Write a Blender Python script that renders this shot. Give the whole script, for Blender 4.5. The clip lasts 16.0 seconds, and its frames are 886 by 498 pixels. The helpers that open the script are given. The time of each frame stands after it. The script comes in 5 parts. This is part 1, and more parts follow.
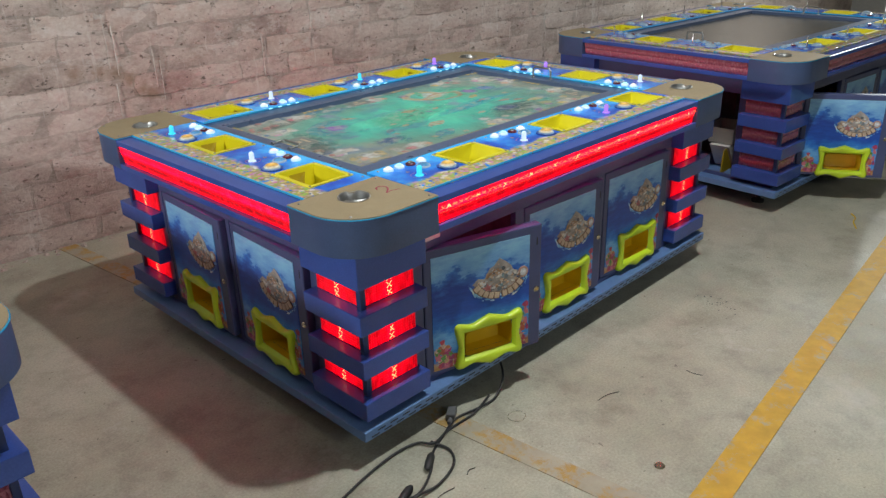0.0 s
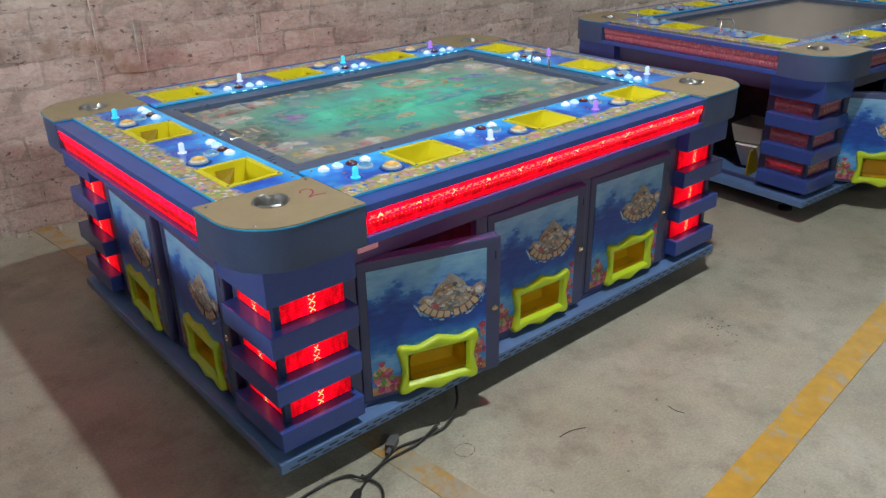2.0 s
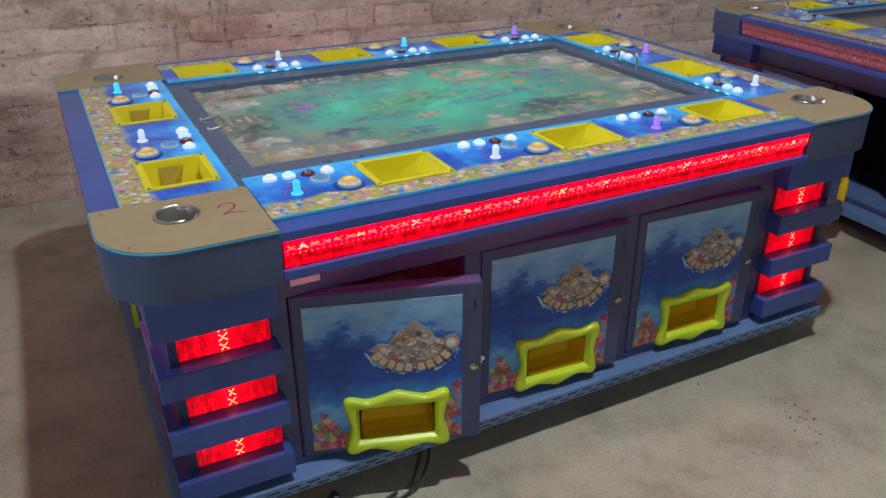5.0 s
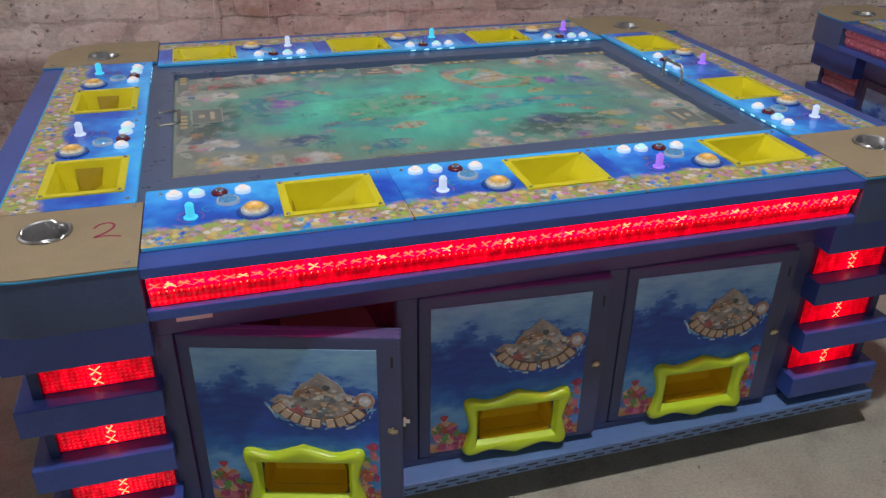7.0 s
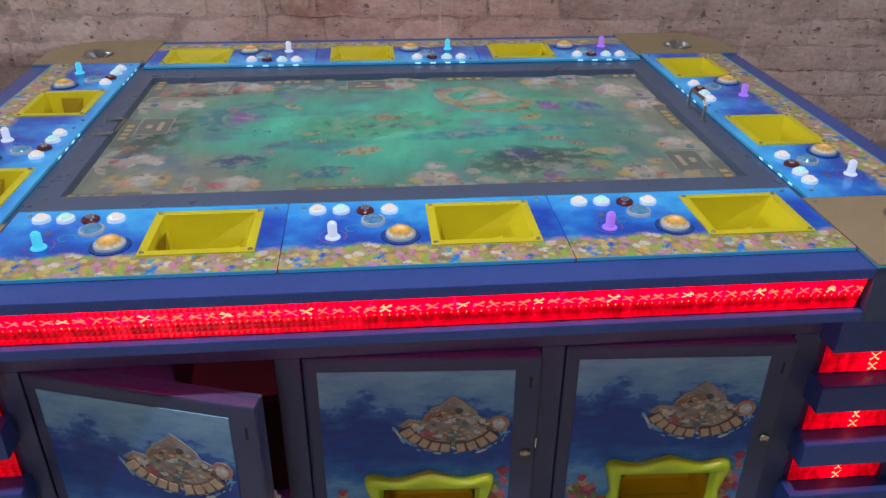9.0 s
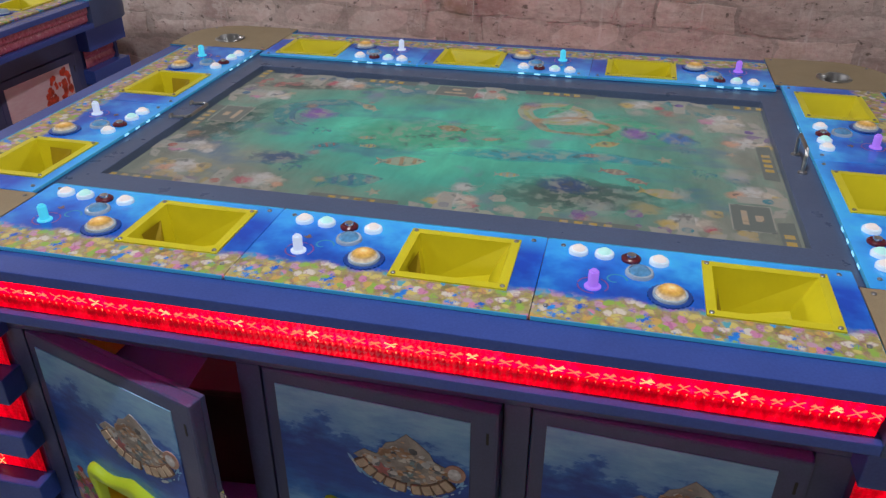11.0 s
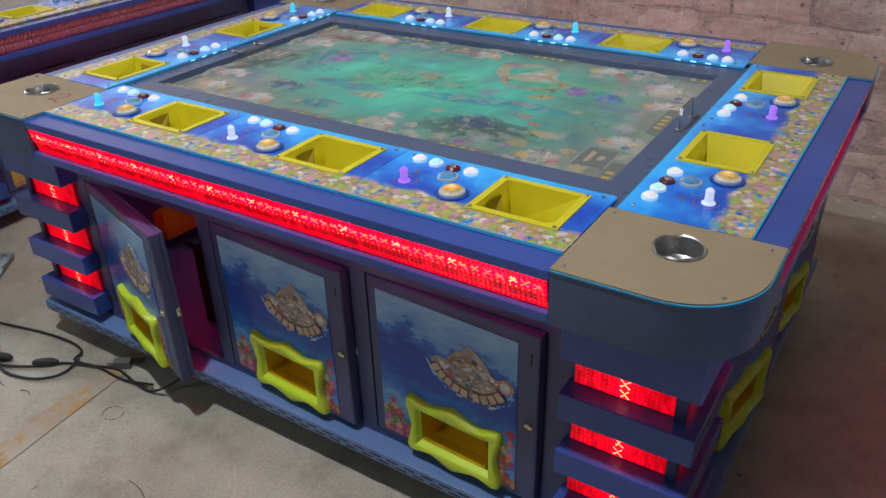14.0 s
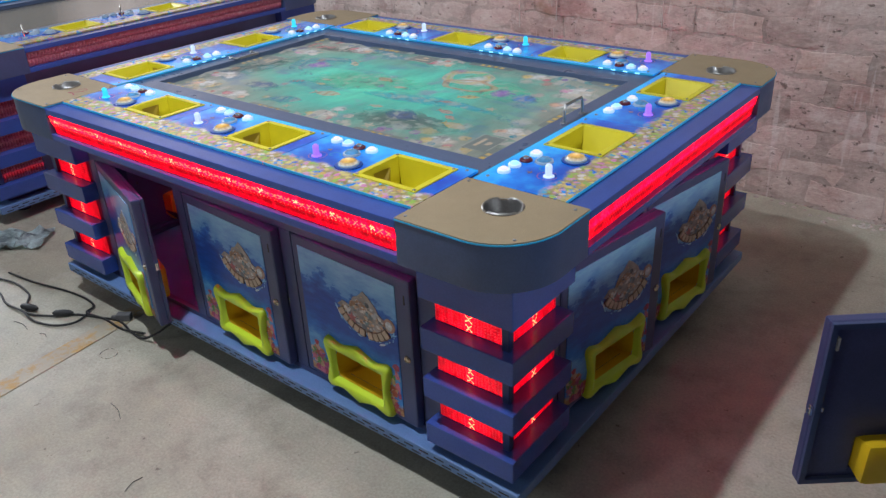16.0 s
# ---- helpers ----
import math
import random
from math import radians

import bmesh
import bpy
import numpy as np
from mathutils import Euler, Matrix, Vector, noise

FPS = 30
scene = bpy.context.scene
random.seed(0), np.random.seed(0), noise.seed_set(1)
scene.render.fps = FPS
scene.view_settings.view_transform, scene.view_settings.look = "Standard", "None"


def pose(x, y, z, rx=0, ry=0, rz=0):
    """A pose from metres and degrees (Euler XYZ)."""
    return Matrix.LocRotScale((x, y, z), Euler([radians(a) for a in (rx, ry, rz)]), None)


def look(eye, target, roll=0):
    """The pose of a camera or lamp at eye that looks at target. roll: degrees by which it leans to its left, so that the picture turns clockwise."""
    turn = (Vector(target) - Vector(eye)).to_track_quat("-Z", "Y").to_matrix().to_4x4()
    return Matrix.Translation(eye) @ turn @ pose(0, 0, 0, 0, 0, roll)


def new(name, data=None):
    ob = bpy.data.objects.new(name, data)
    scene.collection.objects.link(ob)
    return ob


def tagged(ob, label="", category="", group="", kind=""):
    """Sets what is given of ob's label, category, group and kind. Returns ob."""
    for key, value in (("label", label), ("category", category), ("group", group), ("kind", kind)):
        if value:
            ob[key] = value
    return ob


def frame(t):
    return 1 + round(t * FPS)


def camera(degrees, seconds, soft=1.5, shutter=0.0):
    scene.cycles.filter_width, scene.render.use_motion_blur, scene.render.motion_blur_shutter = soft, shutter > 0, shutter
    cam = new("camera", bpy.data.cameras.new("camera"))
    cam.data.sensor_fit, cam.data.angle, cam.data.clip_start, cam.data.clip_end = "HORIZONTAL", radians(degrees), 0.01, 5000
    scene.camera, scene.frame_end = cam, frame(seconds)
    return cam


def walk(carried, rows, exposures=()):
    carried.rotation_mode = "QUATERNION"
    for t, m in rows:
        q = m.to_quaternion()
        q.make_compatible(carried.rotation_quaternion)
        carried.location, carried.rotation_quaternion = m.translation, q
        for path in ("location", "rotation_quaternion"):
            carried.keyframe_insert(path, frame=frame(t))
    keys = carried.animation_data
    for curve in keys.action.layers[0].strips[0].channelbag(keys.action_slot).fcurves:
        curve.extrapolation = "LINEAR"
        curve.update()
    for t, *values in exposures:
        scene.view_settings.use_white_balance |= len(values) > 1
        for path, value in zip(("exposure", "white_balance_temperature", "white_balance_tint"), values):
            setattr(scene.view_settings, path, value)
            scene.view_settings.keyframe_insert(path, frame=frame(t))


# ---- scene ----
cam = camera(58.7, 16.0, soft=1.4)
PATH = [
    (0, (-2.29, -2.349, 1.603), (-0.993, -1.053, 0.804), -1.6),
    (0.5, (-2.188, -2.335, 1.591), (-0.911, -1.025, 0.782), -1.5),
    (1, (-2.048, -2.346, 1.583), (-0.802, -1.014, 0.762), -1.4),
    (1.5, (-1.931, -2.359, 1.572), (-0.718, -1.003, 0.742), -1.2),
    (2, (-1.834, -2.351, 1.564), (-0.651, -0.975, 0.721), -0.9),
    (2.5, (-1.736, -2.301, 1.547), (-0.582, -0.908, 0.693), -0.7),
    (3, (-1.597, -2.256, 1.534), (-0.479, -0.839, 0.673), -0.4),
    (3.5, (-1.514, -2.255, 1.545), (-0.453, -0.799, 0.676), -0.1),
    (3.7, (-1.476, -2.259, 1.542), (-0.445, -0.784, 0.67), 0.1),
    (5.8, (-0.914, -2.251, 1.503), (-0.22, -0.613, 0.589), 0.4),
    (6, (-0.871, -2.195, 1.52), (-0.196, -0.563, 0.581), 1.0),
    (6.5, (-0.763, -2.133, 1.531), (-0.164, -0.477, 0.581), 1.0),
    (7, (-0.602, -2.112, 1.526), (-0.1, -0.43, 0.569), 0.8),
    (7.5, (-0.421, -2.131, 1.53), (-0.005, -0.425, 0.573), 0.7),
    (8, (-0.316, -2.116, 1.518), (0.018, -0.393, 0.56), 0.5),
    (8.5, (-0.212, -2.038, 1.501), (0.044, -0.303, 0.539), 0.4),
    (9, (-0.088, -1.922, 1.51), (0.079, -0.179, 0.543), 0.5),
    (9.2, (-0.054, -1.898, 1.51), (0.074, -0.149, 0.547), 0.6),
    (11.3, (0.444, -1.762, 1.525), (-0.04, -0.089, 0.541), -0.2),
    (11.5, (0.5, -1.797, 1.524), (-0.034, -0.136, 0.546), -0.3),
    (12, (0.623, -1.894, 1.564), (-0.019, -0.268, 0.592), -0.4),
    (12.5, (0.742, -1.891, 1.565), (0.007, -0.308, 0.589), -0.6),
    (13, (0.973, -1.822, 1.546), (0.141, -0.293, 0.562), -1.0),
    (13.5, (1.11, -1.832, 1.553), (0.217, -0.342, 0.562), -1.4),
    (14, (1.256, -1.896, 1.546), (0.307, -0.442, 0.553), -1.7),
    (14.5, (1.395, -1.936, 1.555), (0.399, -0.506, 0.572), -1.9),
    (15, (1.544, -1.95, 1.566), (0.496, -0.546, 0.602), -2.1),
    (15.5, (1.719, -1.943, 1.567), (0.63, -0.56, 0.62), -2.2),
    (16, (1.853, -1.965, 1.579), (0.728, -0.6, 0.646), -2.7),
]
EXPOSURE = [(0, -0.11, 6480, 9), (3.5, -0.26, 6470, 12), (7, -0.48, 6470, 20), (9, -0.56, 6470, 22), (12, -0.58, 6500, 21), (14.5, -0.30, 6220, 18), (16, -0.12, 6000, 16)]
walk(cam, [(t, look(eye, target, roll)) for t, eye, target, roll in PATH], EXPOSURE)

# ---------- world and lamps ----------
world = bpy.data.worlds.new("hall_air")
scene.world = world
world.use_nodes = True
world.node_tree.nodes["Background"].inputs[0].default_value = (0.05, 0.05, 0.05, 1)
world.node_tree.nodes["Background"].inputs[1].default_value = 0.3


def lamp(name, eye, target, watts, size, colour):
    data = bpy.data.lights.new(name, "AREA")
    data.shape, data.size, data.energy, data.color = "DISK", size, watts, colour
    ob = new(name, data)
    ob.matrix_world = look(eye, target)
    return ob


COOL = (0.96, 1.0, 1.0)
lamp("ceiling_lamp", (-0.03, -1.42, 3.85), (-0.03, -1.42, 0), 96, 0.14, COOL)
# three unseen fills, added to lift the side walls and the door fronts
lamp("fill_lamp", (-6.0, -0.3, 2.4), (-2.8, 2.9, 1.5), 205, 0.4, COOL)
lamp("fill_lamp", (6.2, -0.3, 2.5), (2.4, 1.4, 0.9), 78, 0.4, COOL)
lamp("fill_lamp", (-1.5, -5.4, 2.7), (-0.5, -0.8, 0.4), 36, 0.6, COOL)


# ---------- materials ----------
def nodes_of(name):
    m = bpy.data.materials.new(name)
    m.use_nodes = True
    nt = m.node_tree
    return m, nt, nt.nodes["Principled BSDF"]


def ramp(nt, fac, stops, interp="LINEAR"):
    r = nt.nodes.new("ShaderNodeValToRGB")
    r.color_ramp.interpolation = interp
    el = r.color_ramp.elements
    while len(el) < len(stops):
        el.new(0.5)
    for e, (p, c) in zip(el, stops):
        e.position, e.color = p, (*c, 1)
    nt.links.new(fac, r.inputs[0])
    return r.outputs[0]


def noise_tex(nt, scale, detail=4, rough=0.6, coord="Object", stretch=(1, 1, 1), w=0):
    tc = nt.nodes.new("ShaderNodeTexCoord")
    mp = nt.nodes.new("ShaderNodeMapping")
    mp.inputs["Scale"].default_value = stretch
    mp.inputs["Location"].default_value = (w, w * 1.7, w * 0.6)
    n = nt.nodes.new("ShaderNodeTexNoise")
    n.inputs["Scale"].default_value, n.inputs["Detail"].default_value, n.inputs["Roughness"].default_value = scale, detail, rough
    nt.links.new(tc.outputs[coord], mp.inputs[0])
    nt.links.new(mp.outputs[0], n.inputs[0])
    return n.outputs[0]


def mix(nt, fac, a, b, kind="MIX"):
    n = nt.nodes.new("ShaderNodeMix")
    n.data_type, n.blend_type = "RGBA", kind
    for sock, v in ((n.inputs[0], fac), (n.inputs[6], a), (n.inputs[7], b)):
        if isinstance(v, (int, float)):
            sock.default_value = v
        elif isinstance(v, tuple):
            sock.default_value = (*v, 1)
        else:
            nt.links.new(v, sock)
    return n.outputs[2]


def bump(nt, bsdf, height, strength, dist=0.01):
    b = nt.nodes.new("ShaderNodeBump")
    b.inputs["Strength"].default_value, b.inputs["Distance"].default_value = strength, dist
    nt.links.new(height, b.inputs["Height"])
    nt.links.new(b.outputs[0], bsdf.inputs["Normal"])


def paint(name, col, rough=0.4, metal=0.0, var=0.18, scale=6, grain=220, bumpy=0.05, coat=0.0, coord="Object", wear=0.08):
    m, nt, p = nodes_of(name)
    big = noise_tex(nt, scale, 5, 0.6, coord)
    lo, hi = tuple(c * (1 - var) for c in col), tuple(min(1, c * (1 + var)) for c in col)
    c = ramp(nt, big, [(0.3, lo), (0.7, hi)])
    fine = noise_tex(nt, grain, 2, 0.5, coord)
    c = mix(nt, wear, c, ramp(nt, fine, [(0.35, (0.02, 0.02, 0.02)), (0.7, (0.9, 0.9, 0.9))]), "OVERLAY")
    nt.links.new(c, p.inputs["Base Color"])
    r = nt.nodes.new("ShaderNodeMapRange")
    r.inputs[3].default_value, r.inputs[4].default_value = max(0.03, rough - 0.1), min(1, rough + 0.12)
    nt.links.new(noise_tex(nt, scale * 3, 4, 0.6, coord, w=3), r.inputs[0])
    nt.links.new(r.outputs[0], p.inputs["Roughness"])
    p.inputs["Metallic"].default_value = metal
    p.inputs["Coat Weight"].default_value = coat
    if bumpy:
        bump(nt, p, fine, bumpy, 0.002)
    return m


def glow(name, col, strength, base=None, rough=0.25):
    m, nt, p = nodes_of(name)
    p.inputs["Base Color"].default_value = (*(base or col), 1)
    p.inputs["Roughness"].default_value = rough
    p.inputs["Emission Color"].default_value = (*col, 1)
    p.inputs["Emission Strength"].default_value = strength
    return m


NAVY = paint("navy_paint", (0.018, 0.036, 0.130), 0.38, var=0.12)
BLUE = paint("royal_blue_paint", (0.042, 0.088, 0.35), 0.19, var=0.12)
STEEL = paint("slate_blue_paint", (0.056, 0.090, 0.195), 0.4, var=0.1)
DOORPAINT = paint("door_edge_paint", (0.062, 0.078, 0.185), 0.36, var=0.12)
BASEPAINT = paint("base_tray_paint", (0.12, 0.22, 0.44), 0.34, var=0.12)
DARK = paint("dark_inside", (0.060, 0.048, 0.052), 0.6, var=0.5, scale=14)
KRAFT = paint("kraft_paper", (0.325, 0.250, 0.148), 0.62, var=0.07, scale=9, grain=420, bumpy=0.1)
CYANEDGE = paint("acrylic_edge", (0.03, 0.35, 0.62), 0.2, var=0.1)
MOUTHP = paint("tray_mouth_plastic", (0.40, 0.28, 0.01), 0.4, wear=0.02, bumpy=0.01)
YELLOW = paint("yellow_plastic", (0.72, 0.64, 0.015), 0.34, var=0.06, wear=0.02, bumpy=0.01)
AMBERBIN = paint("orange_plastic", (0.76, 0.50, 0.01), 0.35, wear=0.02, bumpy=0.01, var=0.1)
LIME = paint("lime_plastic", (0.54, 0.72, 0.03), 0.33, var=0.08, bumpy=0.01, wear=0.02)
CHROME = paint("chrome", (0.78, 0.78, 0.77), 0.2, 1.0, var=0.08)
SCREWP = paint("zinc_screw", (0.30, 0.30, 0.31), 0.42, 0.8, var=0.1)
ASHSTEEL = paint("pressed_steel", (0.44, 0.44, 0.43), 0.36, 1.0, var=0.1)
BRASS = paint("worn_lock", (0.62, 0.55, 0.42), 0.25, 1.0)
BLACK = paint("black_rubber", (0.02, 0.02, 0.021), 0.55)
GREYPLUG = paint("grey_plug", (0.12, 0.12, 0.125), 0.5)
BEZEL = paint("bezel_paint", (0.080, 0.118, 0.212), 0.30, var=0.08)
REDINK = paint("red_ink", (0.35, 0.02, 0.07), 0.6)
CREAM = paint("cream_print", (0.36, 0.33, 0.31), 0.35, var=0.45, scale=22)
DARKRED = paint("dark_red_plastic", (0.13, 0.015, 0.025), 0.25)
CRABP = paint("crab_print", (0.62, 0.07, 0.03), 0.35, var=0.6, scale=34)
GOLDP = paint("gold_print", (0.58, 0.46, 0.34), 0.35, var=0.2, scale=40)
RINGP = paint("ring_print", (0.50, 0.30, 0.24), 0.35, var=0.3, scale=60)
BOXP = glow("score_box_light", (0.15, 0.19, 0.17), 0.8, (0.02, 0.02, 0.02))
BROWNP = paint("brown_print", (0.20, 0.12, 0.08), 0.4, var=0.4, scale=40)
REDP = paint("red_print", (0.42, 0.06, 0.09), 0.35, var=0.4, scale=30)
PLUMP = paint("plum_print", (0.22, 0.05, 0.30), 0.35, var=0.3, scale=40)
# carton brown taken down to near black: the cabinet's inner shade is in it
SHADEDBOARD = paint("cardboard", (0.035, 0.022, 0.018), 0.8, var=0.12)
OFFWHITE = paint("white_sheet_metal", (0.72, 0.69, 0.63), 0.4, var=0.08)
LABELW = paint("white_sticker", (0.6, 0.6, 0.58), 0.5)
GLASSBLUE = paint("blue_glass_cap", (0.10, 0.34, 0.62), 0.06, var=0.35, scale=60, coat=1.0)
CLEARCAP = paint("clear_cap", (0.32, 0.44, 0.55), 0.12, var=0.1)


def amber_material():
    """Amber dome over a warm bulb: palest over the bulb, with a facetted lens."""
    m, nt, p = nodes_of("amber_dome")
    tc = nt.nodes.new("ShaderNodeTexCoord")
    ln = nt.nodes.new("ShaderNodeVectorMath")
    ln.operation = "LENGTH"
    flat_map = nt.nodes.new("ShaderNodeMapping")
    flat_map.inputs["Scale"].default_value = (1, 1, 0)
    nt.links.new(tc.outputs["Object"], flat_map.inputs[0])
    nt.links.new(flat_map.outputs[0], ln.inputs[0])
    mr = nt.nodes.new("ShaderNodeMapRange")
    mr.inputs[1].default_value, mr.inputs[2].default_value = 0.0, 0.026
    nt.links.new(ln.outputs["Value"], mr.inputs[0])
    c = ramp(nt, mr.outputs[0], [(0.0, (1.0, 0.80, 0.45)), (0.28, (0.85, 0.55, 0.16)), (0.62, (0.62, 0.36, 0.07)), (0.78, (0.50, 0.33, 0.12)), (0.9, (0.62, 0.55, 0.42))])
    c = mix(nt, 0.35, c, ramp(nt, noise_tex(nt, 150, 2, 0.5), [(0.35, (0.25, 0.22, 0.2)), (0.7, (0.8, 0.8, 0.8))]), "OVERLAY")
    nt.links.new(c, p.inputs["Base Color"])
    nt.links.new(c, p.inputs["Emission Color"])
    p.inputs["Emission Strength"].default_value, p.inputs["Roughness"].default_value = 0.38, 0.08
    p.inputs["Coat Weight"].default_value = 1.0
    return m


AMBERCAP = amber_material()
COLLARP = paint("collar_blue", (0.01, 0.07, 0.34), 0.3, var=0.2)
WHITECAP = glow("lit_white_dome", (1.0, 0.95, 0.86), 0.62, (0.5, 0.48, 0.45), 0.12)
MINTCAP = glow("lit_mint_dome", (0.40, 0.95, 0.85), 0.7, (0.35, 0.55, 0.5), 0.2)
STICKS = [glow("lit_cyan_stick", (0.04, 0.66, 0.90), 0.95, (0.05, 0.35, 0.45)), glow("lit_white_stick", (0.60, 0.72, 0.90), 0.9, (0.3, 0.38, 0.45)), glow("lit_lilac_stick", (0.42, 0.16, 0.90), 0.9, (0.2, 0.15, 0.45))]
LITEDGE = glow("lit_acrylic_edge", (0.05, 0.50, 0.95), 0.22, (0.03, 0.3, 0.5))
KEYGLINT = glow("edge_lamp", (0.28, 0.74, 1.0), 1.5)
TAPE = glow("red_led_tape", (1.0, 0.003, 0.10), 26.0)
SPARK = glow("led_spark", (1.0, 0.22, 0.09), 1.6)
UNDERGLOW = glow("under_apron_red_glow", (1.0, 0.003, 0.14), 20.0)
HOTSPARK = glow("led_core", (1.0, 0.44, 0.16), 2.3)


def strip_material(name, lit, axis="z"):
    """Ribbed lens; when lit it is brightest over its lamps: along the top of a strip, in the middle of a pillar panel."""
    m, nt, p = nodes_of(name)
    n = noise_tex(nt, 75, 3, 0.75)
    if lit:
        n = noise_tex(nt, 60, 2, 0.55, stretch=(1, 1, 0.45))
        c = ramp(nt, n, [(0.3, (0.36, 0.0, 0.0030)), (0.48, (0.50, 0.0001, 0.0050)), (0.62, (0.85, 0.0004, 0.0100)), (0.76, (1.0, 0.004, 0.016))])
        sep = nt.nodes.new("ShaderNodeSeparateXYZ")
        tc = nt.nodes.new("ShaderNodeTexCoord")
        nt.links.new(tc.outputs["Object"], sep.inputs[0])
        mr = nt.nodes.new("ShaderNodeMapRange")
        if axis == "z":
            mr.inputs[1].default_value, mr.inputs[2].default_value = 0.742, 0.797
            nt.links.new(sep.outputs[2], mr.inputs[0])
            f = ramp(nt, mr.outputs[0], [(0.0, (0.060,) * 3), (0.3, (0.022,) * 3), (0.46, (0.030,) * 3), (0.58, (0.085,) * 3), (0.72, (0.34,) * 3), (1, (0.16,) * 3)])
        else:
            ab = nt.nodes.new("ShaderNodeMath")
            ab.operation = "ABSOLUTE"
            nt.links.new(sep.outputs[0], ab.inputs[0])
            mr.inputs[1].default_value, mr.inputs[2].default_value = 0.0, 0.102
            nt.links.new(ab.outputs[0], mr.inputs[0])
            f = ramp(nt, mr.outputs[0], [(0.0, (0.40,) * 3), (0.14, (0.24,) * 3), (0.35, (0.13,) * 3), (0.8, (0.10,) * 3), (1, (0.07,) * 3)])
        nt.links.new(mix(nt, 1.0, c, f, "MULTIPLY"), p.inputs["Emission Color"])
        p.inputs["Emission Strength"].default_value = 47.0 if axis == "z" else 14.0
        p.inputs["Base Color"].default_value = (0.12, 0.005, 0.012, 1)
    else:
        nt.links.new(ramp(nt, n, [(0.3, (0.34, 0.075, 0.115)), (0.6, (0.46, 0.15, 0.20)), (0.74, (0.62, 0.42, 0.46))]), p.inputs["Base Color"])
        p.inputs["Coat Weight"].default_value = 0.8
    p.inputs["Roughness"].default_value = 0.32 if lit else 0.14
    p.inputs["Specular IOR Level"].default_value = 0.2 if lit else 0.5
    return m


WHITERING = paint("pale_ring", (0.40, 0.52, 0.62), 0.12, var=0.08)
LITRING = glow("lit_white_ring", (0.40, 0.66, 0.92), 0.40, (0.7, 0.8, 0.85), 0.2)
STRIP_ON, STRIP_OFF = strip_material("red_led_lens", True), strip_material("unlit_led_lens", False)
PILLAR_ON = strip_material("red_led_panel", True, "x")


def art_material(name, pink=False):
    """Printed sea picture: pale sky over deep blue waves."""
    m, nt, p = nodes_of(name)
    tc = nt.nodes.new("ShaderNodeTexCoord")
    sep = nt.nodes.new("ShaderNodeSeparateXYZ")
    nt.links.new(tc.outputs["Object"], sep.inputs[0])
    add = nt.nodes.new("ShaderNodeMath")
    add.operation = "MULTIPLY_ADD"
    nt.links.new(noise_tex(nt, 8, 7, 0.66, stretch=(0.8, 1, 1.5)), add.inputs[0])
    add.inputs[1].default_value = 0.30
    nt.links.new(sep.outputs[2], add.inputs[2])
    mr = nt.nodes.new("ShaderNodeMapRange")
    mr.inputs[1].default_value, mr.inputs[2].default_value = 0.13, 0.66
    nt.links.new(add.outputs[0], mr.inputs[0])
    if pink:
        c = ramp(nt, mr.outputs[0], [(0.2, (0.6, 0.42, 0.06)), (0.35, (0.74, 0.54, 0.57)), (0.9, (0.80, 0.66, 0.68))])
    else:
        c = ramp(nt, mr.outputs[0], [(0.0, (0.20, 0.46, 0.78)), (0.16, (0.05, 0.26, 0.70)), (0.28, (0.16, 0.44, 0.80)), (0.36, (0.03, 0.20, 0.64)), (0.48, (0.016, 0.09, 0.45)), (0.60, (0.022, 0.07, 0.36)), (0.67, (0.04, 0.17, 0.56)), (0.69, (0.15, 0.36, 0.70)), (0.80, (0.24, 0.50, 0.76)), (1.0, (0.34, 0.60, 0.80))])
    streak = noise_tex(nt, 26, 4, 0.7, stretch=(0.6, 1, 2.4), w=2)
    c = mix(nt, 0.25, c, ramp(nt, streak, [(0.35, (0.15, 0.2, 0.3)), (0.7, (0.8, 0.85, 0.9))]), "OVERLAY")
    bed = nt.nodes.new("ShaderNodeMath")
    bed.operation = "MULTIPLY_ADD"
    nt.links.new(noise_tex(nt, 30, 4, 0.6, w=4), bed.inputs[0])
    bed.inputs[1].default_value = 0.05
    nt.links.new(sep.outputs[2], bed.inputs[2])
    sand = ramp(nt, noise_tex(nt, 40, 4, 0.6, stretch=(0.35, 1, 2.4), w=6), [(0.3, (0.30, 0.10, 0.05)), (0.5, (0.50, 0.26, 0.10)), (0.7, (0.60, 0.42, 0.22))])
    c = mix(nt, ramp(nt, bed.outputs[0], [(0.062, (1, 1, 1)), (0.075, (0, 0, 0))]), c, sand)
    nt.links.new(c, p.inputs["Base Color"])
    p.inputs["Roughness"].default_value = 0.30
    p.inputs["Specular IOR Level"].default_value = 0.35
    p.inputs["Coat Weight"].default_value = 0.08
    return m


ART, ART_PINK = art_material("sea_print"), art_material("pink_print", True)


def island_colours(name, cols, rough=0.35):
    m, nt, p = nodes_of(name)
    g = nt.nodes.new("ShaderNodeNewGeometry")
    c = ramp(nt, g.outputs["Random Per Island"], [(i / len(cols), c) for i, c in enumerate(cols)], "CONSTANT")
    c = mix(nt, 0.4, c, ramp(nt, noise_tex(nt, 60), [(0.3, (0.1, 0.1, 0.1)), (0.7, (0.85, 0.8, 0.75))]), "OVERLAY")
    nt.links.new(c, p.inputs["Base Color"])
    p.inputs["Roughness"].default_value = rough
    return m


CORAL = island_colours("coral_print", [(0.45, 0.06, 0.10), (0.50, 0.22, 0.10), (0.55, 0.16, 0.24), (0.10, 0.30, 0.08), (0.52, 0.38, 0.20), (0.32, 0.05, 0.16), (0.58, 0.44, 0.36), (0.42, 0.10, 0.06)])


